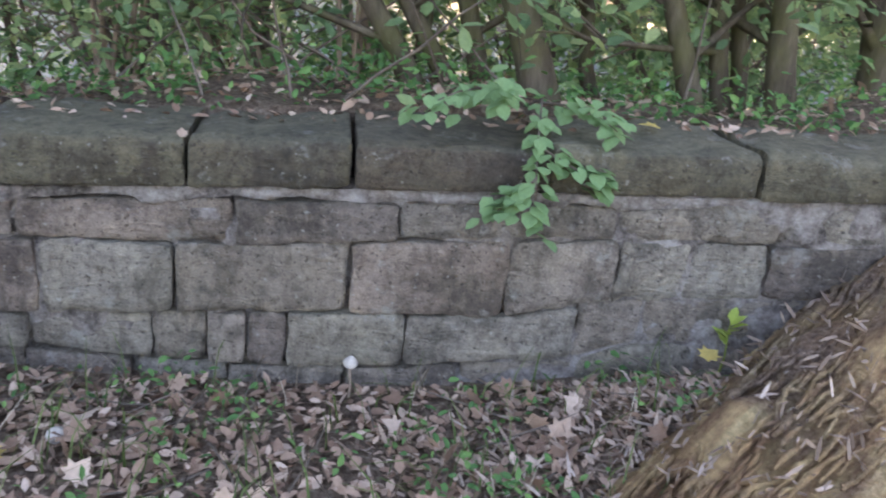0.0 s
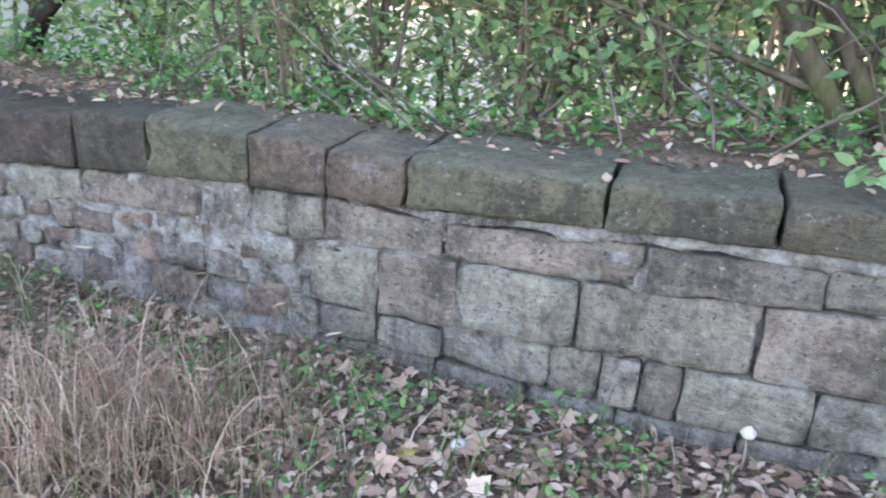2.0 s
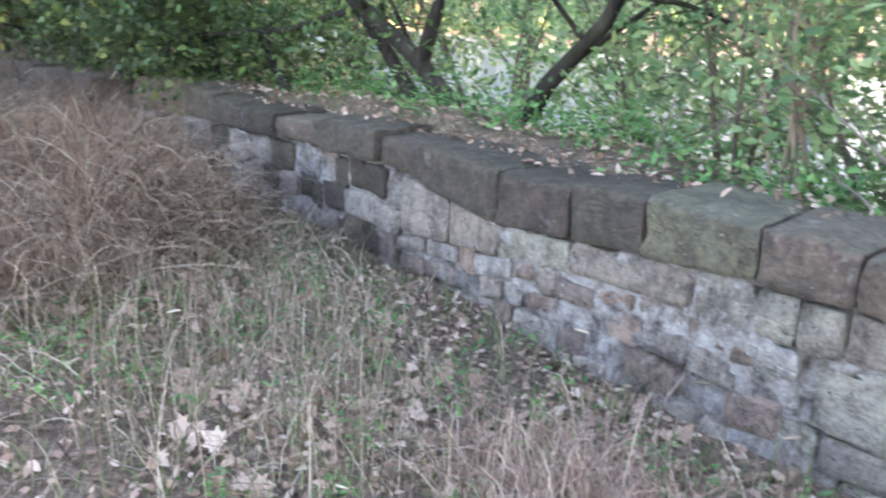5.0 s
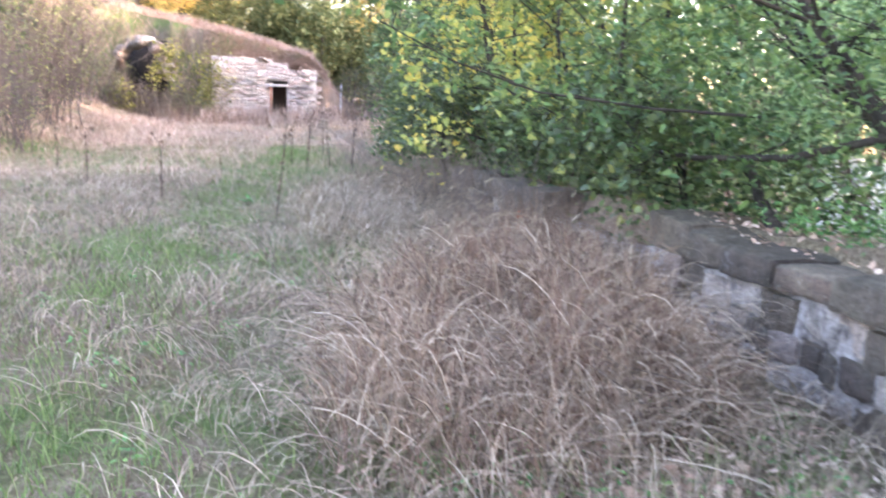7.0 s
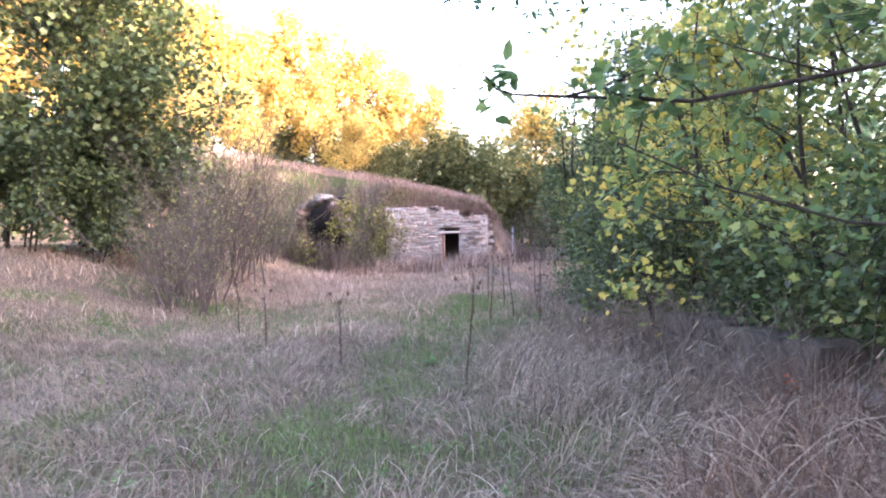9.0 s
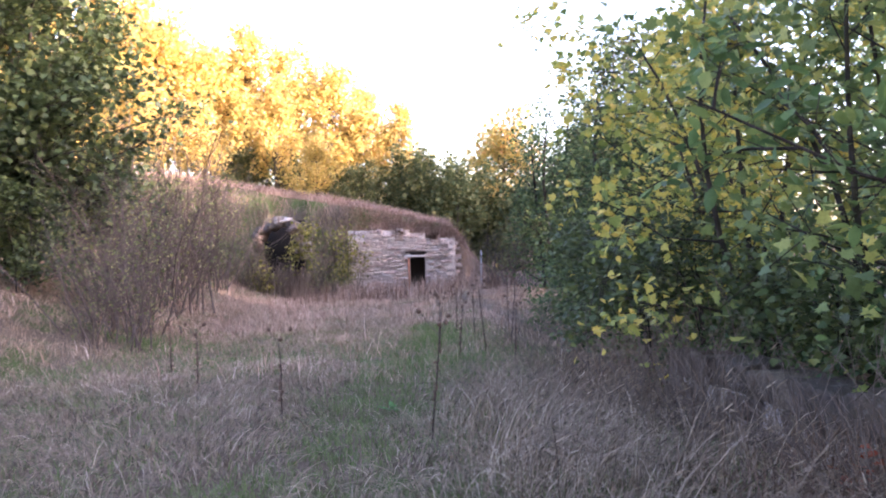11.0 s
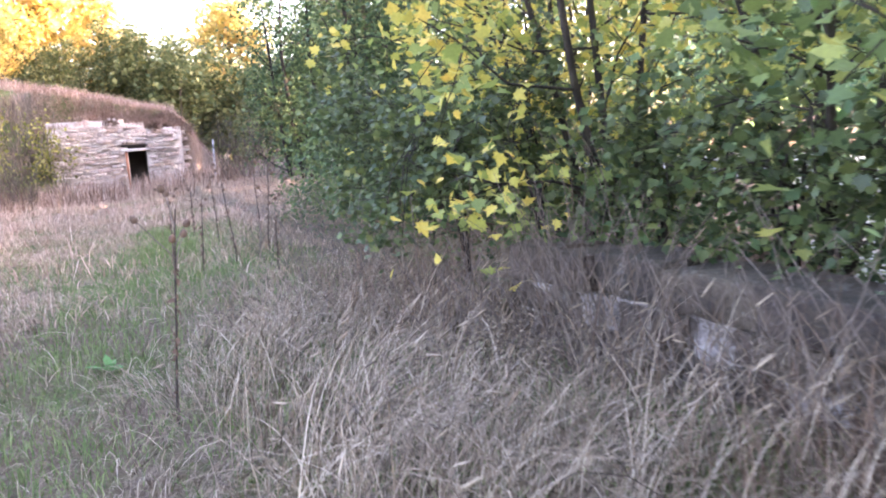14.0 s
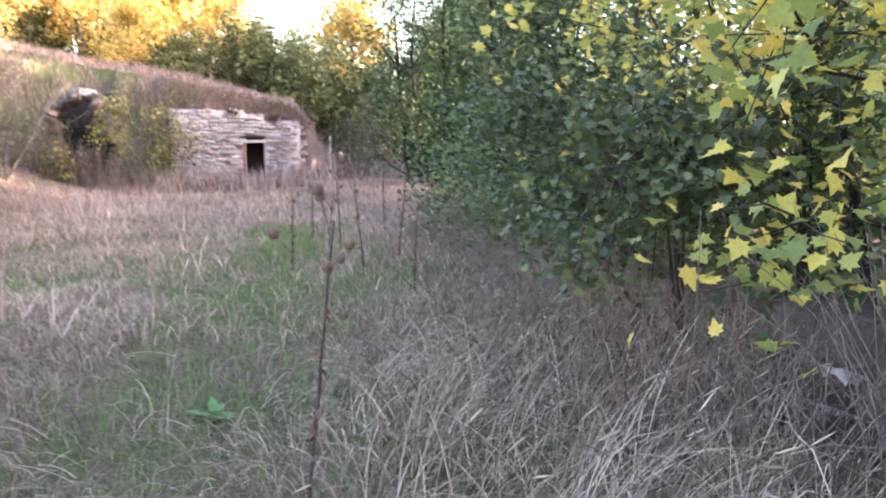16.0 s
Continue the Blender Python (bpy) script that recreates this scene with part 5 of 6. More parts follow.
    # taller weeds close before the stone front
    b = scatter(5200, -41.4, -33.5, -3.5, 5.5, rng, lambda x, y: ease(-x + 2.5 * vnoise(x, y, 1.1, 70), 34, 40) * (0.3 + 0.7 * ease(vnoise(x, y, 0.9, 71), -0.3, 0.3)))
    n = len(b)
    v, f = blades(b, rng.uniform(0.5, 1.25, n) * (0.8 + 0.35 * vnoise(b[:, 0], b[:, 1], 0.8, 72)), rng.uniform(0.05, 0.5, n), rng.uniform(0, 6.28, n), rng.uniform(0.010, 0.024, n), 3)
    stuff("brown_weeds", mesh_of("brown_weeds", v, f, RUSSET), "brown waist-high weeds close before the ruin", "weeds")

    # weeds before the ruin's door
    x, y = rng.uniform(-41.6, -37.5, 1500), rng.uniform(-1.5, 4.6, 1500)
    b = np.stack([x, y, land(x, y) - 0.02], -1)
    v, f = blades(b, rng.uniform(0.4, 1.05, 1500), rng.uniform(0.1, 0.6, 1500), rng.uniform(0, 6.28, 1500), rng.uniform(0.012, 0.026, 1500), 2)
    stuff("standing_weeds", mesh_of("standing_weeds", v, f, ROSE), "tall pinkish dead weeds before the ruined front", "weed")

    # dry grass over the mound
    x, y = rng.uniform(-56, -41.0, 46000), rng.uniform(-16, 7.0, 46000)
    ok = (land(x, y) > -0.4) & ((y < -1.2) | (y > 3.9) | (x < -42.2))
    x, y = x[ok], y[ok]
    b = np.stack([x, y, land(x, y) - 0.02], -1)
    n = len(b)
    v, f = blades(b, rng.uniform(0.2, 0.55, n), rng.uniform(0.2, 0.8, n), rng.uniform(0, 6.28, n), rng.uniform(0.016, 0.03, n), 2)
    stuff("mound_grass", mesh_of("mound_grass", v, f, HEATH), "dry pinkish-brown grass over the mound", "grass")


meadow()


def seed_heads(tips, ways, rng, size=0.05):
    """Slim bristly heads at the ends of tall grasses."""
    pieces = []
    for p, d in zip(tips, ways):
        d = d / (np.linalg.norm(d) + 1e-9)
        pieces.append(tube([p, p + d * size * 0.35, p + d * size * 0.75, p + d * size], [0.0015, 0.0045, 0.0035, 0.001], 4))
    return stack(pieces)


def opened(x, y):
    """Less long straw where the green shows through, and before the bare stretch of wall."""
    return (1 - 0.85 * ease(y, 2.1, 2.5) * ease(-x, 9.2, 9.9) * (1 - ease(-x, 12.2, 12.8))) * 1 - 0.85 * ease(vnoise(x, y, 0.55, 58) + 0.4 * vnoise(x, y, 0.25, 59), -0.05, 0.35) * (1 - 0.6 * ease(y, 2.2, 2.8))


def tall_grass():
    """Long pale stems along the overgrown wall."""
    rng = rng_of(52)
    b = scatter(8200, -14.8, -6.2, 0.55, 2.85, rng, lambda x, y: opened(x, y) * ease(y + 0.45 * vnoise(x, y, 0.8, 46), 0.75, 1.7) * np.interp(x, [-14.5, -12.5, -8, -6.2], [0.9, 1, 1, 0.5]))
    n = len(b)
    h = rng.uniform(0.3, 0.9, n) * (0.75 + 0.4 * vnoise(b[:, 0], b[:, 1], 0.6, 47))
    bend, head = rng.uniform(0.35, 1.4, n), 1.1 + 1.6 * vnoise(b[:, 0], b[:, 1], 0.5, 50) + rng.normal(0, 0.8, n)
    v, f = blades(b, h, bend, head, rng.uniform(0.003, 0.0075, n), 4)
    stuff("tall_grass", mesh_of("tall_grass", v, f, STRAW), "tall pale seeding grass leaning along the wall", "grass")
    q = scatter(6500, -14.8, -6.2, 0.7, 3.05, rng, lambda x, y: opened(x, y) * ease(y + 0.45 * vnoise(x, y, 0.8, 46), 0.75, 1.7))
    m = len(q)
    q[:, 2] += rng.uniform(0, 0.18, m)
    v, f = arcs(q, rng.uniform(0.12, 0.42, m), rng.uniform(0.2, 0.8, m), rng.uniform(0, 1, m), rng.uniform(0, 6.28, m), rng.uniform(0.003, 0.007, m), 5)
    stuff("bent_grass", mesh_of("bent_grass", v, f, STRAW), "bent tangled straw along the overgrown wall", "grass")
    q = scatter(1500, -14.0, -7.0, 0.8, 2.9, rng, lambda x, y: 0.25 + 0.75 * ease(vnoise(x, y, 0.7, 60), -0.2, 0.4))
    m = len(q)
    tall, bow, lean = rng.uniform(0.5, 1.0, m), rng.uniform(0.3, 1.15, m), rng.normal(1.2, 0.55, m)
    v, f = blades(q, tall, bow, lean, rng.uniform(0.005, 0.009, m), 5)
    k = rng.choice(m, m // 4, False)
    way = np.stack([np.cos(lean[k]), np.sin(lean[k]), np.zeros(len(k))], -1)
    tip = q[k] + way * (tall[k] * bow[k] * 0.8)[:, None] + np.array((0, 0, 1.0)) * (tall[k] * (0.9 - 0.36 * bow[k]))[:, None]
    hv, hf = seed_heads(tip, way * bow[k][:, None] + (0, 0, 0.45), rng, 0.09)
    stuff("grass_plumes", mesh_of("grass_plumes", hv, hf, STRAW), "long pale plumes on the leaning stalks", "grass")
    stuff("pale_stalks", mesh_of("pale_stalks", v, f, STRAW), "long pale single stalks above the tangled grass", "grass")
    q = scatter(10000, -14.5, -6.3, 2.0, 3.16, rng, lambda x, y: ease(y + 0.6 * vnoise(x, y, 0.7, 56), 1.6, 2.6) * np.interp(x, [-14.5, -12.8, -12.2, -9.8, -9.0], [0.4, 0.4, 0.06, 0.10, 1.0]))
    m = len(q)
    v, f = blades(q, rng.uniform(0.35, 0.8, m) * (1 + 0.35 * ease(q[:, 1], 2.4, 3.0)), rng.uniform(0.1, 1.0, m), rng.uniform(0, 6.28, m), rng.uniform(0.003, 0.008, m), 4)
    stuff("russet_grass", mesh_of("russet_grass", v, f, RUSSET), "reddish dry grass standing against the wall", "grass")
    k = rng.choice(n, 420, False)
    way = np.stack([np.cos(head[k]), np.sin(head[k]), np.zeros(len(k))], -1)
    tip = b[k] + way * (h[k] * bend[k])[:, None] + np.array((0, 0, 1.0)) * (h[k] * (1 - 0.45 * bend[k]))[:, None]
    v, f = seed_heads(tip, way * 1.2 - (0, 0, 0.1), rng, 0.07)
    stuff("grass_heads", mesh_of("grass_heads", v, f, STRAW), "bristly pale seed heads of tall grass", "grass")


tall_grass()


def tussock():
    """The big collapsed hump of dry grass beside the wall."""
    rng = rng_of(53)
    clumps = ((-4.85, 1.15, 0.72, 0.50), (-5.35, 1.65, 0.80, 0.62), (-5.95, 1.25, 0.75, 0.60), (-5.75, 2.1, 0.62, 0.66), (-6.5, 1.75, 0.8, 0.62), (-5.0, 2.0, 0.5, 0.42), (-7.1, 2.2, 0.7, 0.55))
    c = np.array((-5.6, 1.6, 0.0))

    def gather(total, lift):
        b, a, hump = [], [], []
        for cx, cy, rad, tall in clumps:
            n = int(total * rad * rad / 3.4)
            t, r = rng.uniform(0, 6.28, n), np.sqrt(rng.uniform(0, 1, n))
            x, y = cx + rad * r * np.cos(t), cy + rad * r * np.sin(t)
            y = np.minimum(y, wall_y(x) - 0.25 - rng.uniform(0, 0.2, n))
            h = (1 - r ** 4) * tall * (0.85 + 0.4 * vnoise(x, y, 0.3, 55))
            b.append(np.stack([x, y, land(x, y) + lift * h * rng.uniform(0, 1, n)], -1))
            a.append(t)
            hump.append(h)
        return np.concatenate(b), np.concatenate(a), np.concatenate(hump)

    def lay(name, v, f, material, label):
        ob = tagged(new(name, mesh_of(name, v - c, f, material)), label, "grass", "", "stuff")
        ob.location = c

    b, a, h = gather(8500, 1.0)
    n = len(b)
    v, f = arcs(b, rng.uniform(0.1, 0.35, n), rng.uniform(0.08, 0.5, n), rng.uniform(0.0, 1.0, n), rng.uniform(0, 6.28, n), rng.uniform(0.003, 0.0065, n), 5)
    lay("grass_tussock", v, f, RUSSET, "collapsed hump of long reddish dry grass by the wall")
    b, a, h = gather(7600, 1.0)
    n = len(b)
    v, f = arcs(b, rng.uniform(0.05, 0.35, n), rng.uniform(0.2, 0.75, n), rng.uniform(0.2, 1.0, n), a + rng.normal(0, 1.5, n), rng.uniform(0.003, 0.008, n), 5)
    lay("bleached_grass", v, f, STRAW, "bleached straw tangled over the grass hump")
    b, a, h = gather(1900, 0.2)
    n = len(b)
    v, f = blades(b, 0.25 + h * rng.uniform(0.7, 1.35, n), rng.uniform(0.05, 0.55, n), rng.uniform(0, 6.28, n), rng.uniform(0.003, 0.006, n), 4)
    lay("upright_straw", v, f, RUSSET, "ragged upright stems in the grass hump")


tussock()


def near_stalks():
    """Thin dry stalks and grass by the start of the path."""
    rng = rng_of(54)
    pts = []
    for cx, cy, m, s in ((-1.55, 1.75, 300, 0.24), (-2.1, 1.5, 320, 0.3), (-2.9, 1.3, 480, 0.4), (-1.3, 2.05, 90, 0.16), (-3.6, 1.7, 420, 0.45)):
        pts.append(np.stack([rng.normal(cx, s, m), rng.normal(cy, s, m)], -1))
    p = np.concatenate(pts)
    p = p[p[:, 1] < wall_y(p[:, 0]) - 0.15]
    b = np.stack([p[:, 0], p[:, 1], land(p[:, 0], p[:, 1])], -1)
    n = len(b)
    h, bend, head = rng.uniform(0.2, 0.62, n), rng.uniform(0.1, 0.9, n), rng.uniform(0, 6.28, n)
    v, f = blades(b, h, bend, head, rng.uniform(0.0025, 0.005, n), 4)
    stuff("dry_stalks", mesh_of("dry_stalks", v, f, STRAW), "thin dry pale grass stalks beside the wall", "grass")
    k = rng.choice(n, 45, False)
    way = np.stack([np.cos(head[k]), np.sin(head[k]), np.zeros(len(k))], -1)
    tip = b[k] + way * (h[k] * bend[k])[:, None] + np.array((0, 0, 1.0)) * (h[k] * (1 - 0.45 * bend[k]))[:, None]
    v, f = seed_heads(tip, way + (0, 0, 0.2), rng, 0.05)
    stuff("grass_heads", mesh_of("grass_heads", v, f, STRAW), "small pale seed heads on dry stalks", "grass")


near_stalks()


def stalk_heap():
    rng = rng_of(67)
    n = 620
    t, r = rng.uniform(0, 6.28, n), np.sqrt(rng.uniform(0, 1, n))
    x, y = -1.72 + 0.42 * r * np.cos(t), 1.68 + 0.3 * r * np.sin(t)
    b = np.stack([x, y, land(x, y) + 0.16 * (1 - r ** 2) * rng.uniform(0, 1, n)], -1)
    v, f = arcs(b, rng.uniform(0.1, 0.38, n), rng.uniform(0.05, 0.45, n), rng.uniform(0, 1, n), rng.uniform(0, 6.28, n), rng.uniform(0.003, 0.006, n), 5)
    stuff("stalk_heap", mesh_of("stalk_heap", v, f, HEATH), "heap of reddish dry stalks before the wall", "grass")


stalk_heap()


def red_bramble():
    rng = rng_of(68)
    root = np.array((-9.05, 2.72, float(land(-9.05, 2.72))))
    ob = thing("bramble", "small bramble with red autumn leaves against the wall", "plant", at=tuple(root))
    for k in range(5):
        line = wander((0, 0, 0), (rng.uniform(-0.5, 0.5), rng.uniform(-0.6, 0.0), 1.1), rng.uniform(0.3, 0.5), rng, 5, 0.25)
        stem = part("stem", mesh_of("stem", *tube(line, np.linspace(0.005, 0.002, len(line)), 5), TWIG), ob)
        for t in np.linspace(0.45, 1.0, 5):
            p, _d = along(line, t)
            leaf = part("leaf", mesh_of("leaf", LOBED[0] * rng.uniform(0.05, 0.08), LOBED[1], REDLEAF), stem)
            leaf.matrix_basis = Matrix.Translation(p) @ Euler((rng.uniform(-0.6, 0.6), rng.uniform(-0.6, 0.6), rng.uniform(0, 6.28))).to_matrix().to_4x4()


red_bramble()


def herbs():
    """Low green weeds with stacked leaves, at the wall's foot and in the litter."""
    rng = rng_of(55)
    pieces = []
    centres = [(-0.5, 2.33, 0.14), (-0.42, 2.42, 0.15), (-1.0, 2.2, 0.12), (-1.35, 2.35, 0.16), (-1.6, 2.2, 0.12), (0.55, 1.6, 0.16), (0.62, 1.75, 0.12), (0.35, 1.75, 0.1), (1.15, 2.1, 0.1), (-1.2, 2.3, 0.1)]
    for _ in range(170):
        x = rng.uniform(-5.2, 1.3)
        centres.append((x, rng.uniform(0.8, 2.75), rng.uniform(0.05, 0.13)))
    for _ in range(60):
        centres.append((rng.uniform(-9, -3.5), rng.uniform(-2.2, 2.4), rng.uniform(0.05, 0.12)))
    for x, y, h in centres:
        if y > wall_y(x) - 0.08:
            continue
        z = float(land(x, y))
        m = int(rng.integers(12, 26))
        p = np.stack([rng.normal(x, 0.05, m), rng.normal(y, 0.05, m), z + rng.uniform(0.02, h, m)], -1)
        pieces.append(leaf_cloud(p, rng.uniform(0.015, 0.045, m), OVATE, rng, 1.0, 0.1))
    stuff("ground_herbs", mesh_of("ground_herbs", *stack(pieces), HERB), "low green nettles and weeds in the leaf litter", "weeds")


herbs()


def litter():
    rng = rng_of(56)
    n = 19000
    x = rng.uniform(-5.0, 2.2, n)
    y = rng.uniform(0.5, 2.85, n)
    ok = (y < wall_y(x) - 0.03) & (rng.uniform(size=n) < np.interp(x, [-5, -3, -1, 2], [0.25, 0.5, 1, 1]) * np.interp(y, [0.5, 2.0], [0.6, 1]))
    x, y = x[ok], y[ok]
    p = np.stack([x, y, land(x, y) + rng.uniform(0.0, 0.03, len(x))], -1)
    v, f = leaf_cloud(p, rng.uniform(0.02, 0.065, len(p)), OVATE, rng, 1.4, 0.0)
    stuff("fallen_leaves", mesh_of("fallen_leaves", v, f, LITTER), "brown fallen leaves and bits along the wall", "leaves")
    m = 620
    x, y = rng.uniform(-4.5, 2.0, m), rng.uniform(0.9, 2.7, m)
    ok = y < wall_y(x) - 0.08
    p = np.stack([x[ok], y[ok], land(x[ok], y[ok]) + 0.03], -1)
    v, f = leaf_cloud(p, rng.uniform(0.045, 0.085, len(p)), LOBED, rng, 0.8, 0.0)
    stuff("fallen_leaves", mesh_of("fallen_leaves", v, f, LITTER), "curled pale brown lobed leaves on the ground", "leaves")
    # leaves and soil crumbs on and behind the coping
    x = rng.uniform(-7, 2.5, 2600)
    d = rng.uniform(0.22, 1.4, 2600)
    y = wall_y(x) + d
    p = np.stack([x, y, np.maximum(land(x, y), COPE_TOP(x) * (d < 0.4) - 9 * (d >= 0.4)) + 0.02], -1)
    v, f = leaf_cloud(p, rng.uniform(0.02, 0.07, len(p)), OVATE, rng, 1.3, 0.0)
    stuff("fallen_leaves", mesh_of("fallen_leaves", v, f, LITTER), "dry leaves lying on the wall top", "leaves")
    # twigs
    pieces = []
    for _ in range(260):
        x, y = rng.uniform(-4.5, 1.8), rng.uniform(0.7, 2.4)
        a = rng.uniform(0, 6.28)
        pieces.append(tube(wander((x, y, float(land(x, y)) + 0.02), (math.cos(a), math.sin(a), 0.05), rng.uniform(0.08, 0.4), rng, 3, 0.2), [0.004, 0.0035, 0.003, 0.0015], 4))
    stuff("fallen_twigs", mesh_of("fallen_twigs", *stack(pieces), TWIG), "thin dry fallen twigs on the ground", "twigs")


litter()


def single_leaf(name, at, size, material, label, turn, shape=LOBED):
    v, f = shape
    v = v * size
    me = mesh_of(name, v, f, material)
    ob = tagged(new(name, me), label, "leaf")
    ob.matrix_basis = pose(*at, *turn)
    return ob


def small_finds():
    gold = GOLD
    on = lambda x, y, up=0.012: (x, y, float(land(x, y)) + up)
    single_leaf("yellow_leaf", on(-0.86, 2.0), 0.07, gold, "bright yellow fallen leaf in the litter", (8, -6, 40))
    single_leaf("yellow_leaf", (1.12, 2.62, float(COPE_TOP(1.12)) + 0.03), 0.075, gold, "bright yellow leaf lying on the coping", (10, 5, 70))
    single_leaf("pale_leaf", (-0.44, 2.56, float(COPE_TOP(-0.44)) + 0.01), 0.035, CHIP, "pale curled leaf caught at a coping joint", (50, 5, 20))
    single_leaf("pale_leaf", on(-0.50, 2.28), 0.11, CHIP, "pale dry lobed leaf in the litter", (15, -10, 200))
    single_leaf("pale_leaf", on(-0.58, 2.18), 0.10, CHIP, "pale dry lobed leaf in the litter", (-12, 10, 80))
    single_leaf("orange_leaf", on(1.25, 2.2, 0.12), 0.07, GOLD, "orange fallen leaf on the rotten log", (20, 5, 300))
    # white stone-like fungus
    bm = bmesh.new()
    bmesh.ops.create_icosphere(bm, subdivisions=2, radius=0.03)
    for v in bm.verts:
        v.co *= 1 + 0.18 * noise.noise(v.co * 40)
        v.co.z *= 0.8
    me = bpy.data.meshes.new("puffball")
    bm.to_mesh(me)
    bm.free()
    me.shade_smooth()
    me.materials.append(WHITE)
    ob = tagged(new("puffball", me), "small white puffball fungus in the leaf litter", "mushroom")
    ob.location = on(-0.735, 2.12, 0.02)
    # pale toadstool by the wall
    ob = thing("toadstool", "thin pale toadstool with ragged cap by the wall", "mushroom", at=on(0.12, 2.40, -0.01))
    part("stem", mesh_of("stem", *tube([(0, 0, 0), (0.004, 0, 0.06), (-0.004, 0, 0.13)], [0.005, 0.004, 0.004], 6), CHIP, True), ob)
    cap = np.array([(0.026 * k * math.cos(a) * (1 + 0.15 * math.sin(3 * a)), 0.026 * k * math.sin(a), z) for k, z in ((0.3, 0.165), (1.0, 0.145), (0.85, 0.132)) for a in np.linspace(0, 2 * np.pi, 9)[:-1]] + [(0, 0, 0.17)])
    f = [(r * 8 + k, (r + 1) * 8 + k, (r + 1) * 8 + (k + 1) % 8) for r in (0, 1) for k in range(8)] + [(r * 8 + k, (r + 1) * 8 + (k + 1) % 8, r * 8 + (k + 1) % 8) for r in (0, 1) for k in range(8)] + [(24, k, (k + 1) % 8) for k in range(8)]
    part("cap", mesh_of("cap", cap, f, WHITE, True), ob)
    # lime-green seedling
    ob = thing("seedling", "lime-green seedling growing at the wall's foot", "plant", at=on(1.38, 2.32, 0.0))
    part("stem", mesh_of("stem", *tube([(0, 0, 0), (0.01, 0, 0.1), (0, 0, 0.22)], [0.004, 0.003, 0.002], 5), LIME), ob)
    for k in range(8):
        a = 0.8 * k
        part("leaf", mesh_of("leaf", OVATE[0] * 0.07, OVATE[1], LIME), ob, "", pose(0, 0, 0.15 + 0.012 * k, 35, 0, math.degrees(a)))


small_finds()


def sprig():
    """A leafy spray that hangs over the coping."""
    rng = rng_of(59)
    root = np.array((0.75, 3.1, 0.86))
    ob = thing("leafy_sprig", "light green leafy spray with pale leaf edges hanging over the coping", "branch", at=tuple(root))
    runs = [np.array([(0.75, 3.1, 0.86), (0.55, 2.75, 1.0), (0.40, 2.5, 1.02), (0.26, 2.38, 0.98)]), np.array([(0.75, 3.1, 0.86), (0.72, 2.7, 0.98), (0.66, 2.45, 0.9), (0.64, 2.33, 0.80), (0.65, 2.3, 0.66)]),
            np.array([(0.74, 2.9, 0.93), (0.85, 2.6, 0.98), (0.90, 2.42, 0.95)]), np.array([(0.66, 2.45, 0.88), (0.76, 2.36, 0.84), (0.86, 2.33, 0.80)]), np.array([(0.60, 2.85, 0.98), (0.56, 2.6, 1.03), (0.52, 2.42, 1.03)]), np.array([(0.65, 2.36, 0.80), (0.58, 2.33, 0.74), (0.53, 2.32, 0.70)])]
    spray = part("stem", mesh_of("stem", *stack([tube(r - root, np.linspace(0.005, 0.002, len(r)), 5) for r in runs]), TWIG, True), ob)
    for r in runs:
        for t in np.linspace(0.3, 1.0, 13):
            p, d = along(r - root, t)
            a = math.atan2(d[1], d[0])
            for s in (-1, 0.2, 1):
                size = rng.uniform(0.05, 0.078)
                leaf = part("leaf", mesh_of("leaf", OVATE[0] * (size * 1.5, size, size), OVATE[1], SPRIG), spray)
                leaf.matrix_basis = Matrix.Translation(p + rng.normal(size=3) * 0.018) @ Euler((rng.uniform(-0.75, -0.1), rng.uniform(-0.3, 0.3), a - math.pi / 2 + s * rng.uniform(0.5, 1.3))).to_matrix().to_4x4()


sprig()


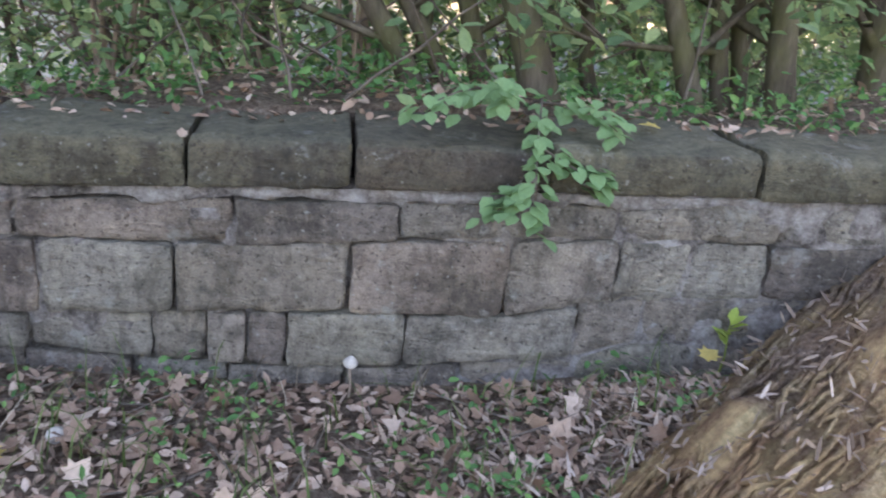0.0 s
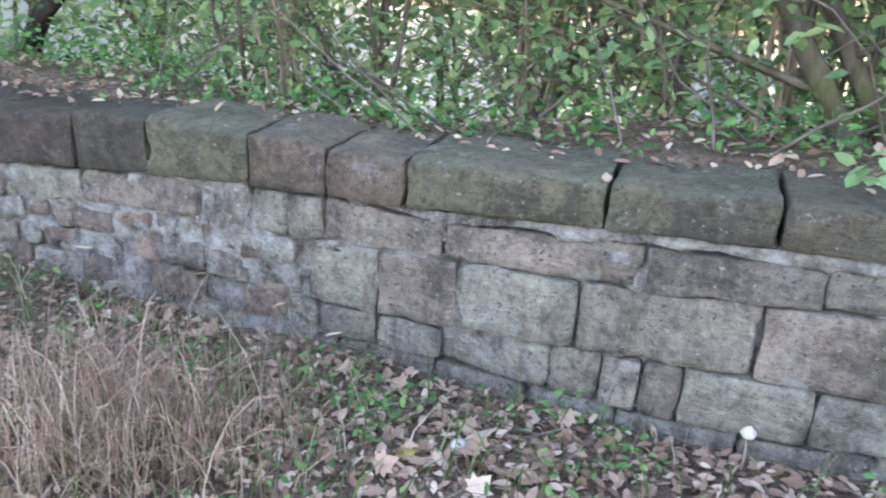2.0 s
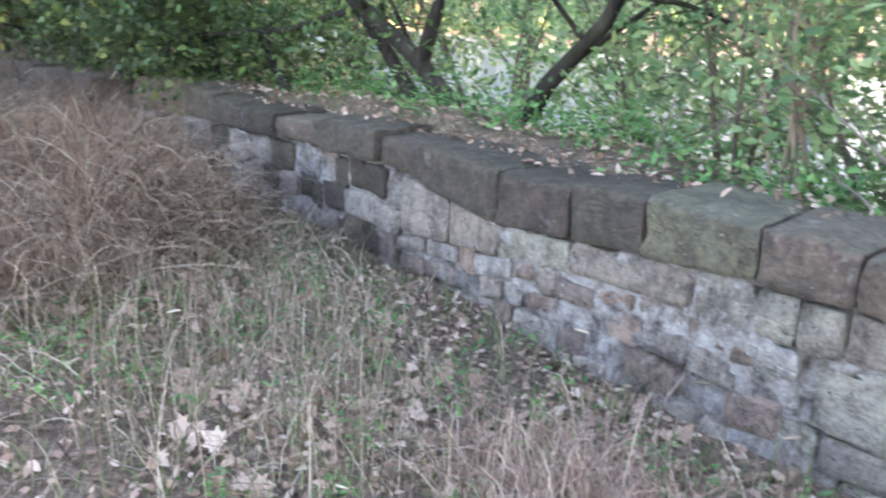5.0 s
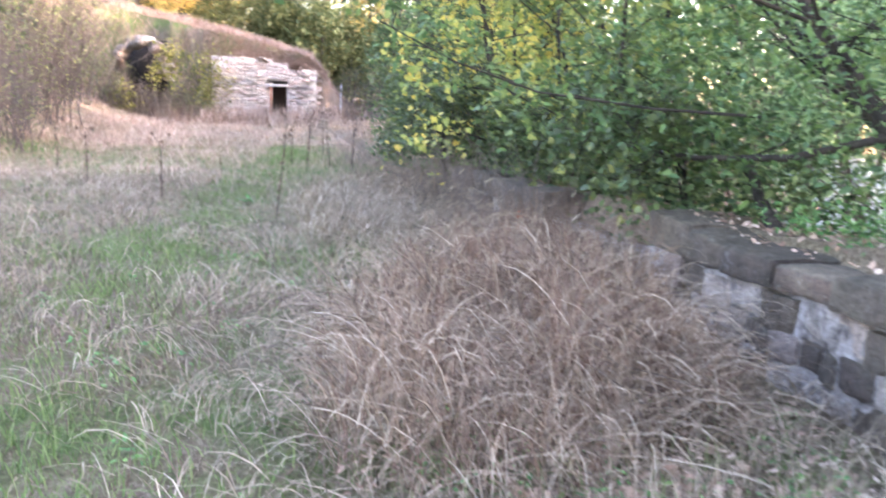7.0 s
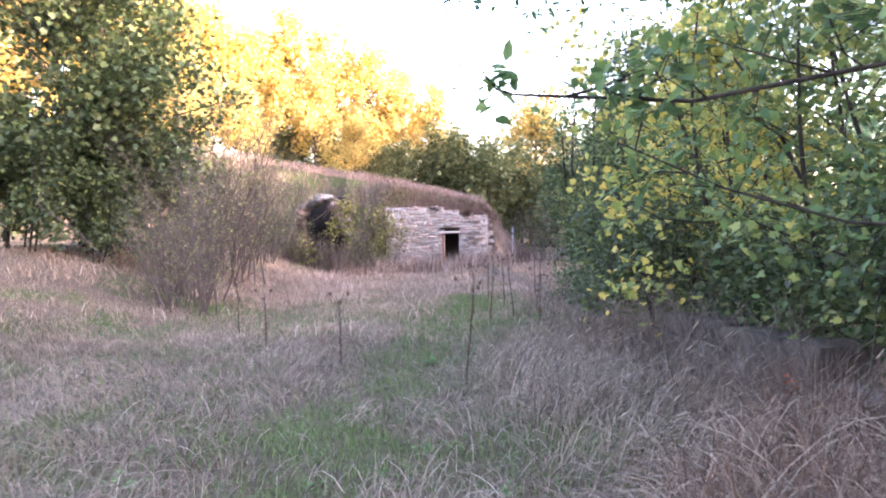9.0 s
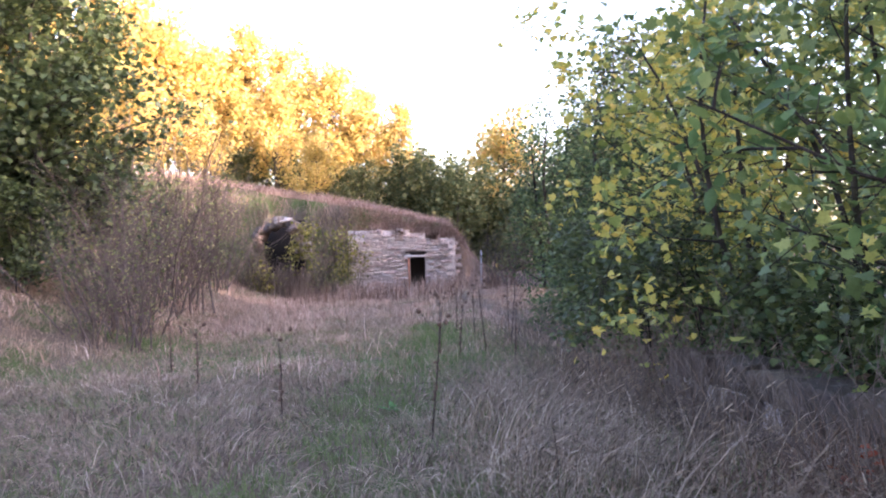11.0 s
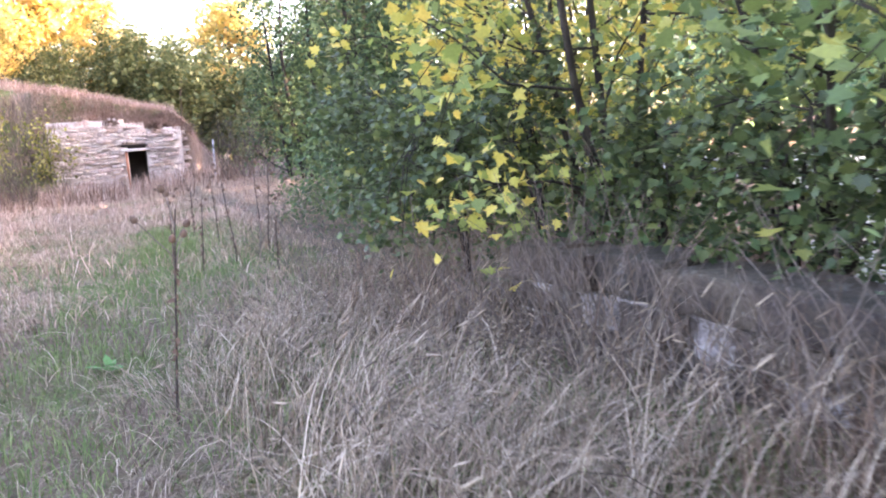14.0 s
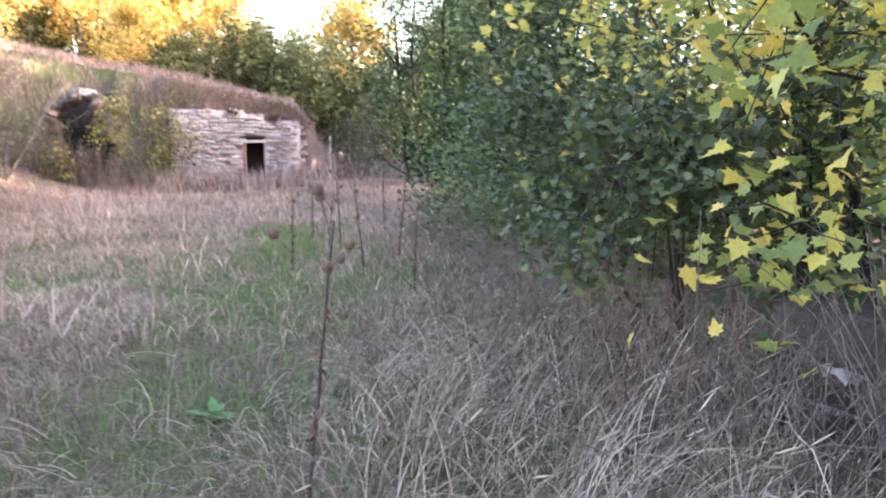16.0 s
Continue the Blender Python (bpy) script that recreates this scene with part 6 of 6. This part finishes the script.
def rotten_log():
    """The end of a huge decayed trunk with fibrous crumbling wood."""
    rng = rng_of(60)
    at = np.array((0.75, 1.35, -0.12))
    way = np.array((1.75, 1.15, 0.48))
    ln = np.linalg.norm(way)
    nu, nv = 34, 40
    u = np.linspace(0, 1, nu)
    a = np.linspace(0, 2 * np.pi, nv, endpoint=False)
    uu, aa = np.meshgrid(u, a, indexing="ij")
    r = (0.30 + 0.14 * uu) * (0.55 + 0.45 * ease(uu, -0.05, 0.22))
    r = r + 0.05 * vnoise(uu * 1.2, aa * 0.3, 0.12, 61) + 0.035 * vnoise(uu * 0.5, aa * 0.6, 0.06, 62) + 0.01 * np.sin(aa * 11 + 3 * uu)
    v = np.stack([uu * ln, r * np.cos(aa), r * np.sin(aa)], -1).reshape(-1, 3)
    i, j = np.meshgrid(np.arange(nu - 1), np.arange(nv), indexing="ij")
    p, q = (i * nv + j).ravel(), (i * nv + (j + 1) % nv).ravel()
    f = np.stack([p, p + nv, q + nv, q], -1)
    x_ax = way / ln
    m = Vector(x_ax).to_track_quat("X", "Z").to_matrix().to_4x4()
    ob = thing("rotten_log", "thick decayed log of crumbling ochre and brown wood", "log", at=tuple(at))
    ends = [np.concatenate([v[:nv], v[:nv].mean(0)[None]]), np.concatenate([v[-nv:], v[-nv:].mean(0)[None]])]
    part("trunk", mesh_of("trunk", v, f, ROTTEN, True), ob, "", m)
    for e in ends:
        part("end_grain", mesh_of("end_grain", e, [(k, (k + 1) % nv, nv) for k in range(nv)], ROTTEN), ob, "", m)
    pieces = []
    for _ in range(900):
        s, t = rng.uniform(0.03, 1), rng.uniform(0.2, 3.0)
        rr = 0.31 + 0.14 * s
        p = np.array((s * ln, rr * math.cos(t), rr * math.sin(t)))
        k = rng.uniform(0.05, 0.22)
        pieces.append(tube([p, p + (k * 0.5, rng.normal() * 0.01, 0.008), p + (k, rng.normal() * 0.015, 0.004)], [0.006, rng.uniform(0.005, 0.013), 0.003], 4))
    splint = part("splintered_skin", mesh_of("splintered_skin", *stack(pieces), ROTTEN), ob, "ochre splintered wood strips", m)
    tagged(splint, kind="stuff")
    n = 1100
    q, t = rng.uniform(0.02, 1, n), rng.uniform(0.1, 3.0, n)
    rr = 0.325 + 0.14 * q
    bit = (np.array([(-0.05, 0, 0), (0.06, 0.04, 0.02), (0.085, 0.5, 0.03), (0.02, 1, 0.0), (-0.07, 0.55, 0.02)]), np.array([(0, 1, 2), (0, 2, 4), (2, 3, 4)]))
    part("chip_layer", mesh_of("chip_layer", *leaf_cloud(np.stack([q * ln, rr * np.cos(t), rr * np.sin(t)], -1), rng.uniform(0.02, 0.075, n), bit, rng, 0.7, 0.0), CHIP), ob, "loose grey-brown wood chips on the log", m)
    # chips around it
    n = 2600
    x, y = rng.normal(1.05, 0.40, n), rng.normal(1.9, 0.30, n)
    ok = y < wall_y(x) - 0.06
    x, y = x[ok], y[ok]
    pts = np.stack([x, y, land(x, y) + rng.uniform(0, 0.035, len(x))], -1)
    strip = (np.array([(-0.05, 0, 0), (0.06, 0.04, 0.02), (0.085, 0.5, 0.03), (0.02, 1, 0.0), (-0.07, 0.55, 0.02)]), np.array([(0, 1, 2), (0, 2, 4), (2, 3, 4)]))
    stuff("wood_chips", mesh_of("wood_chips", *leaf_cloud(pts, rng.uniform(0.02, 0.09, len(pts)), strip, rng, 0.9, 0.0), CHIP), "grey-brown wood chips fallen from the log", "chips")


rotten_log()


def teasel(at, height, heads, rng, label):
    ob = thing("teasel", label, "weed", "teasels in the meadow", "", at)
    line = wander((0, 0, 0), (0.02, 0.0, 1), height, rng, 9, 0.05)
    part("stem", mesh_of("stem", *tube(line, np.linspace(0.0085, 0.004, len(line)), 6), DARK_WOOD_AND_SHADE), ob)
    n = 60
    t = rng.uniform(0.0, 0.75, n)
    pts = np.array([along(line, k)[0] for k in t])
    part("dead_foliage", mesh_of("dead_foliage", *leaf_cloud(pts, rng.uniform(0.02, 0.06, n), OVATE, rng, 0.1, 1.0), SEED), ob)
    for k in range(heads):
        p, _d = along(line, 0.68 + 0.3 * k / heads)
        a = 2.4 * k
        br = wander(p, (0.45 * math.cos(a), 0.45 * math.sin(a), 0.8), rng.uniform(0.15, 0.32), rng, 4, 0.1)
        side = part("side_stem", mesh_of("side_stem", *tube(br, np.linspace(0.004, 0.003, len(br)), 5), TWIG), ob)
        d = br[-1] - br[-2]
        d /= np.linalg.norm(d)
        part("seed_head", mesh_of("seed_head", *tube([br[-1], br[-1] + d * 0.012, br[-1] + d * 0.035, br[-1] + d * 0.05], [0.006, 0.021, 0.019, 0.006], 8), SEED, True), side, "dark bristly seed head")
    return ob


def teasels():
    rng = rng_of(63)
    z = lambda x, y: (x, y, float(land(x, y)))
    teasel(z(-12.4, 0.62), 1.28, 6, rng, "tall dry dark teasel stalk with brown heads beside the path")
    teasel(z(-13.6, -0.9), 0.85, 3, rng, "short dry teasel stalk in the meadow")
    for x, y, h in ((-17.5, 1.4, 1.0), (-18.2, 1.9, 1.1), (-19.0, 1.2, 0.9), (-18.6, 2.4, 1.2), (-20.5, 2.0, 1.1), (-21.3, 2.8, 1.2), (-17.0, 2.2, 0.9), (-22.0, 1.8, 1.0), (-15.6, -2.2, 0.8), (-17.5, -3.0, 0.9)):
        teasel(z(x, y), h, 4, rng, "dry brown teasel stalk among the weeds")
    # dock rosette by the path
    ob = thing("dock_plant", "small green dock rosette in the path", "plant", at=z(-13.9, 0.28))
    for k in range(7):
        part("leaf", mesh_of("leaf", OVATE[0] * (0.13, 0.1 + 0.03 * (k * 5 % 4), 0.2), OVATE[1], HERB), ob, "", pose(0, 0, 0.02, 18 + 12 * (k % 3), 0, 51 * k + 17 * (k % 2)))


teasels()


def wall_bushes():
    """Leafy shoots that arch over the overgrown stretch of wall."""
    rng = rng_of(66)
    for x, y, out, size in ((-7.7, 3.75, 1.0, 1.0), (-8.7, 3.75, 1.0, 1.0), (-9.7, 3.75, 0.45, 1.0), (-10.8, 3.75, 0.45, 1.0), (-11.9, 3.75, 0.45, 1.0), (-13.2, 3.6, 1.0, 1.3), (-14.0, 3.3, 0.9, 1.5), (-15.0, 3.5, 0.9, 1.6), (-16.3, 3.7, 0.9, 1.7), (-17.6, 4.0, 0.9, 1.7)):
        z = float(land(x, y)) - 0.05
        stems = []
        for _ in range(4):
            a, b = rng.uniform(-0.5, 0.5), rng.uniform(0.45, 0.95) * out
            h = rng.uniform(0.6, 1.2) * size
            stems.append((np.array([(x, y, z), (x + 0.3 * a, y - 0.2 * b, z + 0.7 * h), (x + 0.7 * a, y - 0.55 * b, z + h), (x + a, y - 0.85 * b, z + 0.8 * h), (x + 1.2 * a, y - b, z + 0.45 * h)]), 0.012))
        tree("leaning_bush", "green bush with lobed leaves arching over the wall", "bush", stems, rng, DARKBARK, SHADELEAF, LOBED, 0.062, "bushes over the wall", limbs=6, twigs=4, reach=0.5 * size, leaves=8 if size < 1.2 else 13, low=0.15, lift=0.0, spread=0.2)


wall_bushes()


def ground_cover_behind():
    """Weeds at the wall top and brush on the bank."""
    rng = rng_of(64)
    pieces = []
    for _ in range(330):
        x = rng.uniform(-6.5, 2.4)
        y = float(wall_y(x)) + rng.uniform(0.45, 1.7)
        m = int(rng.integers(10, 26))
        h = rng.uniform(0.06, 0.28)
        p = np.stack([rng.normal(x, 0.08, m), rng.normal(y, 0.08, m), float(land(x, y)) + rng.uniform(0.01, h, m)], -1)
        pieces.append(leaf_cloud(p, rng.uniform(0.025, 0.06, m), OVATE, rng, 1.0, 0.1))
    stuff("wall_top_weeds", mesh_of("wall_top_weeds", *stack(pieces), HERB), "green weeds and brambles behind the wall top", "weeds")
    pieces = []
    for _ in range(26):
        x = rng.uniform(-3.5, 2.2)
        y = float(wall_y(x)) + rng.uniform(0.4, 1.3)
        a = rng.uniform(0, 6.28)
        pieces.append(tube(wander((x, y, float(land(x, y)) + 0.02), (math.cos(a), 0.4 * math.sin(a), rng.uniform(0.2, 0.9)), rng.uniform(0.5, 1.3), rng, 5, 0.25), np.linspace(0.007, 0.002, 6), 4))
    stuff("bramble_stems", mesh_of("bramble_stems", *stack(pieces), TWIG), "bare arching bramble stems behind the wall", "twigs")
    # undergrowth under the maples
    n = 24000
    x = rng.uniform(-22, -6.6, n)
    d = rng.uniform(0.15, 2.6, n)
    y = wall_y(x) + d
    p = np.stack([x, y, land(x, y) + 0.05 + np.abs(rng.normal(0, 0.6, n))], -1)
    v, f = leaf_cloud(p, rng.uniform(0.05, 0.11, n), DIAMOND, rng, 0.8)
    stuff("undergrowth", mesh_of("undergrowth", v, f, DARKLEAF), "dark tangled undergrowth behind the overgrown wall", "undergrowth")
    pieces = []
    for _ in range(620):
        x = rng.uniform(-20, -8.0) if rng.uniform() < 0.7 else rng.uniform(-12.8, -11.0)
        y = float(wall_y(x)) + (rng.uniform(-0.9, 0.6) if x < -11.5 else rng.uniform(-0.45, -0.1))
        a = rng.uniform(0, 6.28)
        pieces.append(tube(wander((x, y, float(land(x, y))), (0.6 * math.cos(a), 0.6 * math.sin(a), 1), rng.uniform(0.5, 1.3), rng, 5, 0.3), np.linspace(0.005, 0.0015, 6), 3))
    stuff("dry_brush", mesh_of("dry_brush", *stack(pieces), TWIG), "tangled bare brush where the wall is overgrown", "twigs")


ground_cover_behind()


def pond_far_bank():
    rng = rng_of(65)
    x, y, z = 0.0, 33.0, -1.2
    stems = [(straight((x, y, z), (x + 0.3, y, z + 8.5), rng, 6, 0.03), 0.16)]
    # mostly out of view: added to block the sun and darken the pond's reflections
    t = tree("far_sun_block_tree", "green tree added across the pond to block the sun", "tree", stems, rng, BARK, WOODS, DIAMOND, 0.5, "trees across the pond", limbs=22, twigs=5, reach=3.0, leaves=16, low=0.03, spread=0.9)
    for k in range(36):
        x = -50 + 2.7 * k
        s = rng.uniform(1.55, 1.9) * (0.4 if -18 < x < -11 else 1.0)
        # second row added to stop yellow glints on the water
        if 4 < x < 34:
            copy_thing(t, Matrix.LocRotScale((x + 1.35, 41 + rng.uniform(-1, 3), z), Euler((0, 0, 2.0 * k)), None) @ Matrix.Scale(1.7, 4))
        copy_thing(t, Matrix.LocRotScale((x, 33.5 + rng.uniform(-1, 5), z), Euler((0, 0, k)), None) @ Matrix.Scale(s, 4))


pond_far_bank()
old_wall()
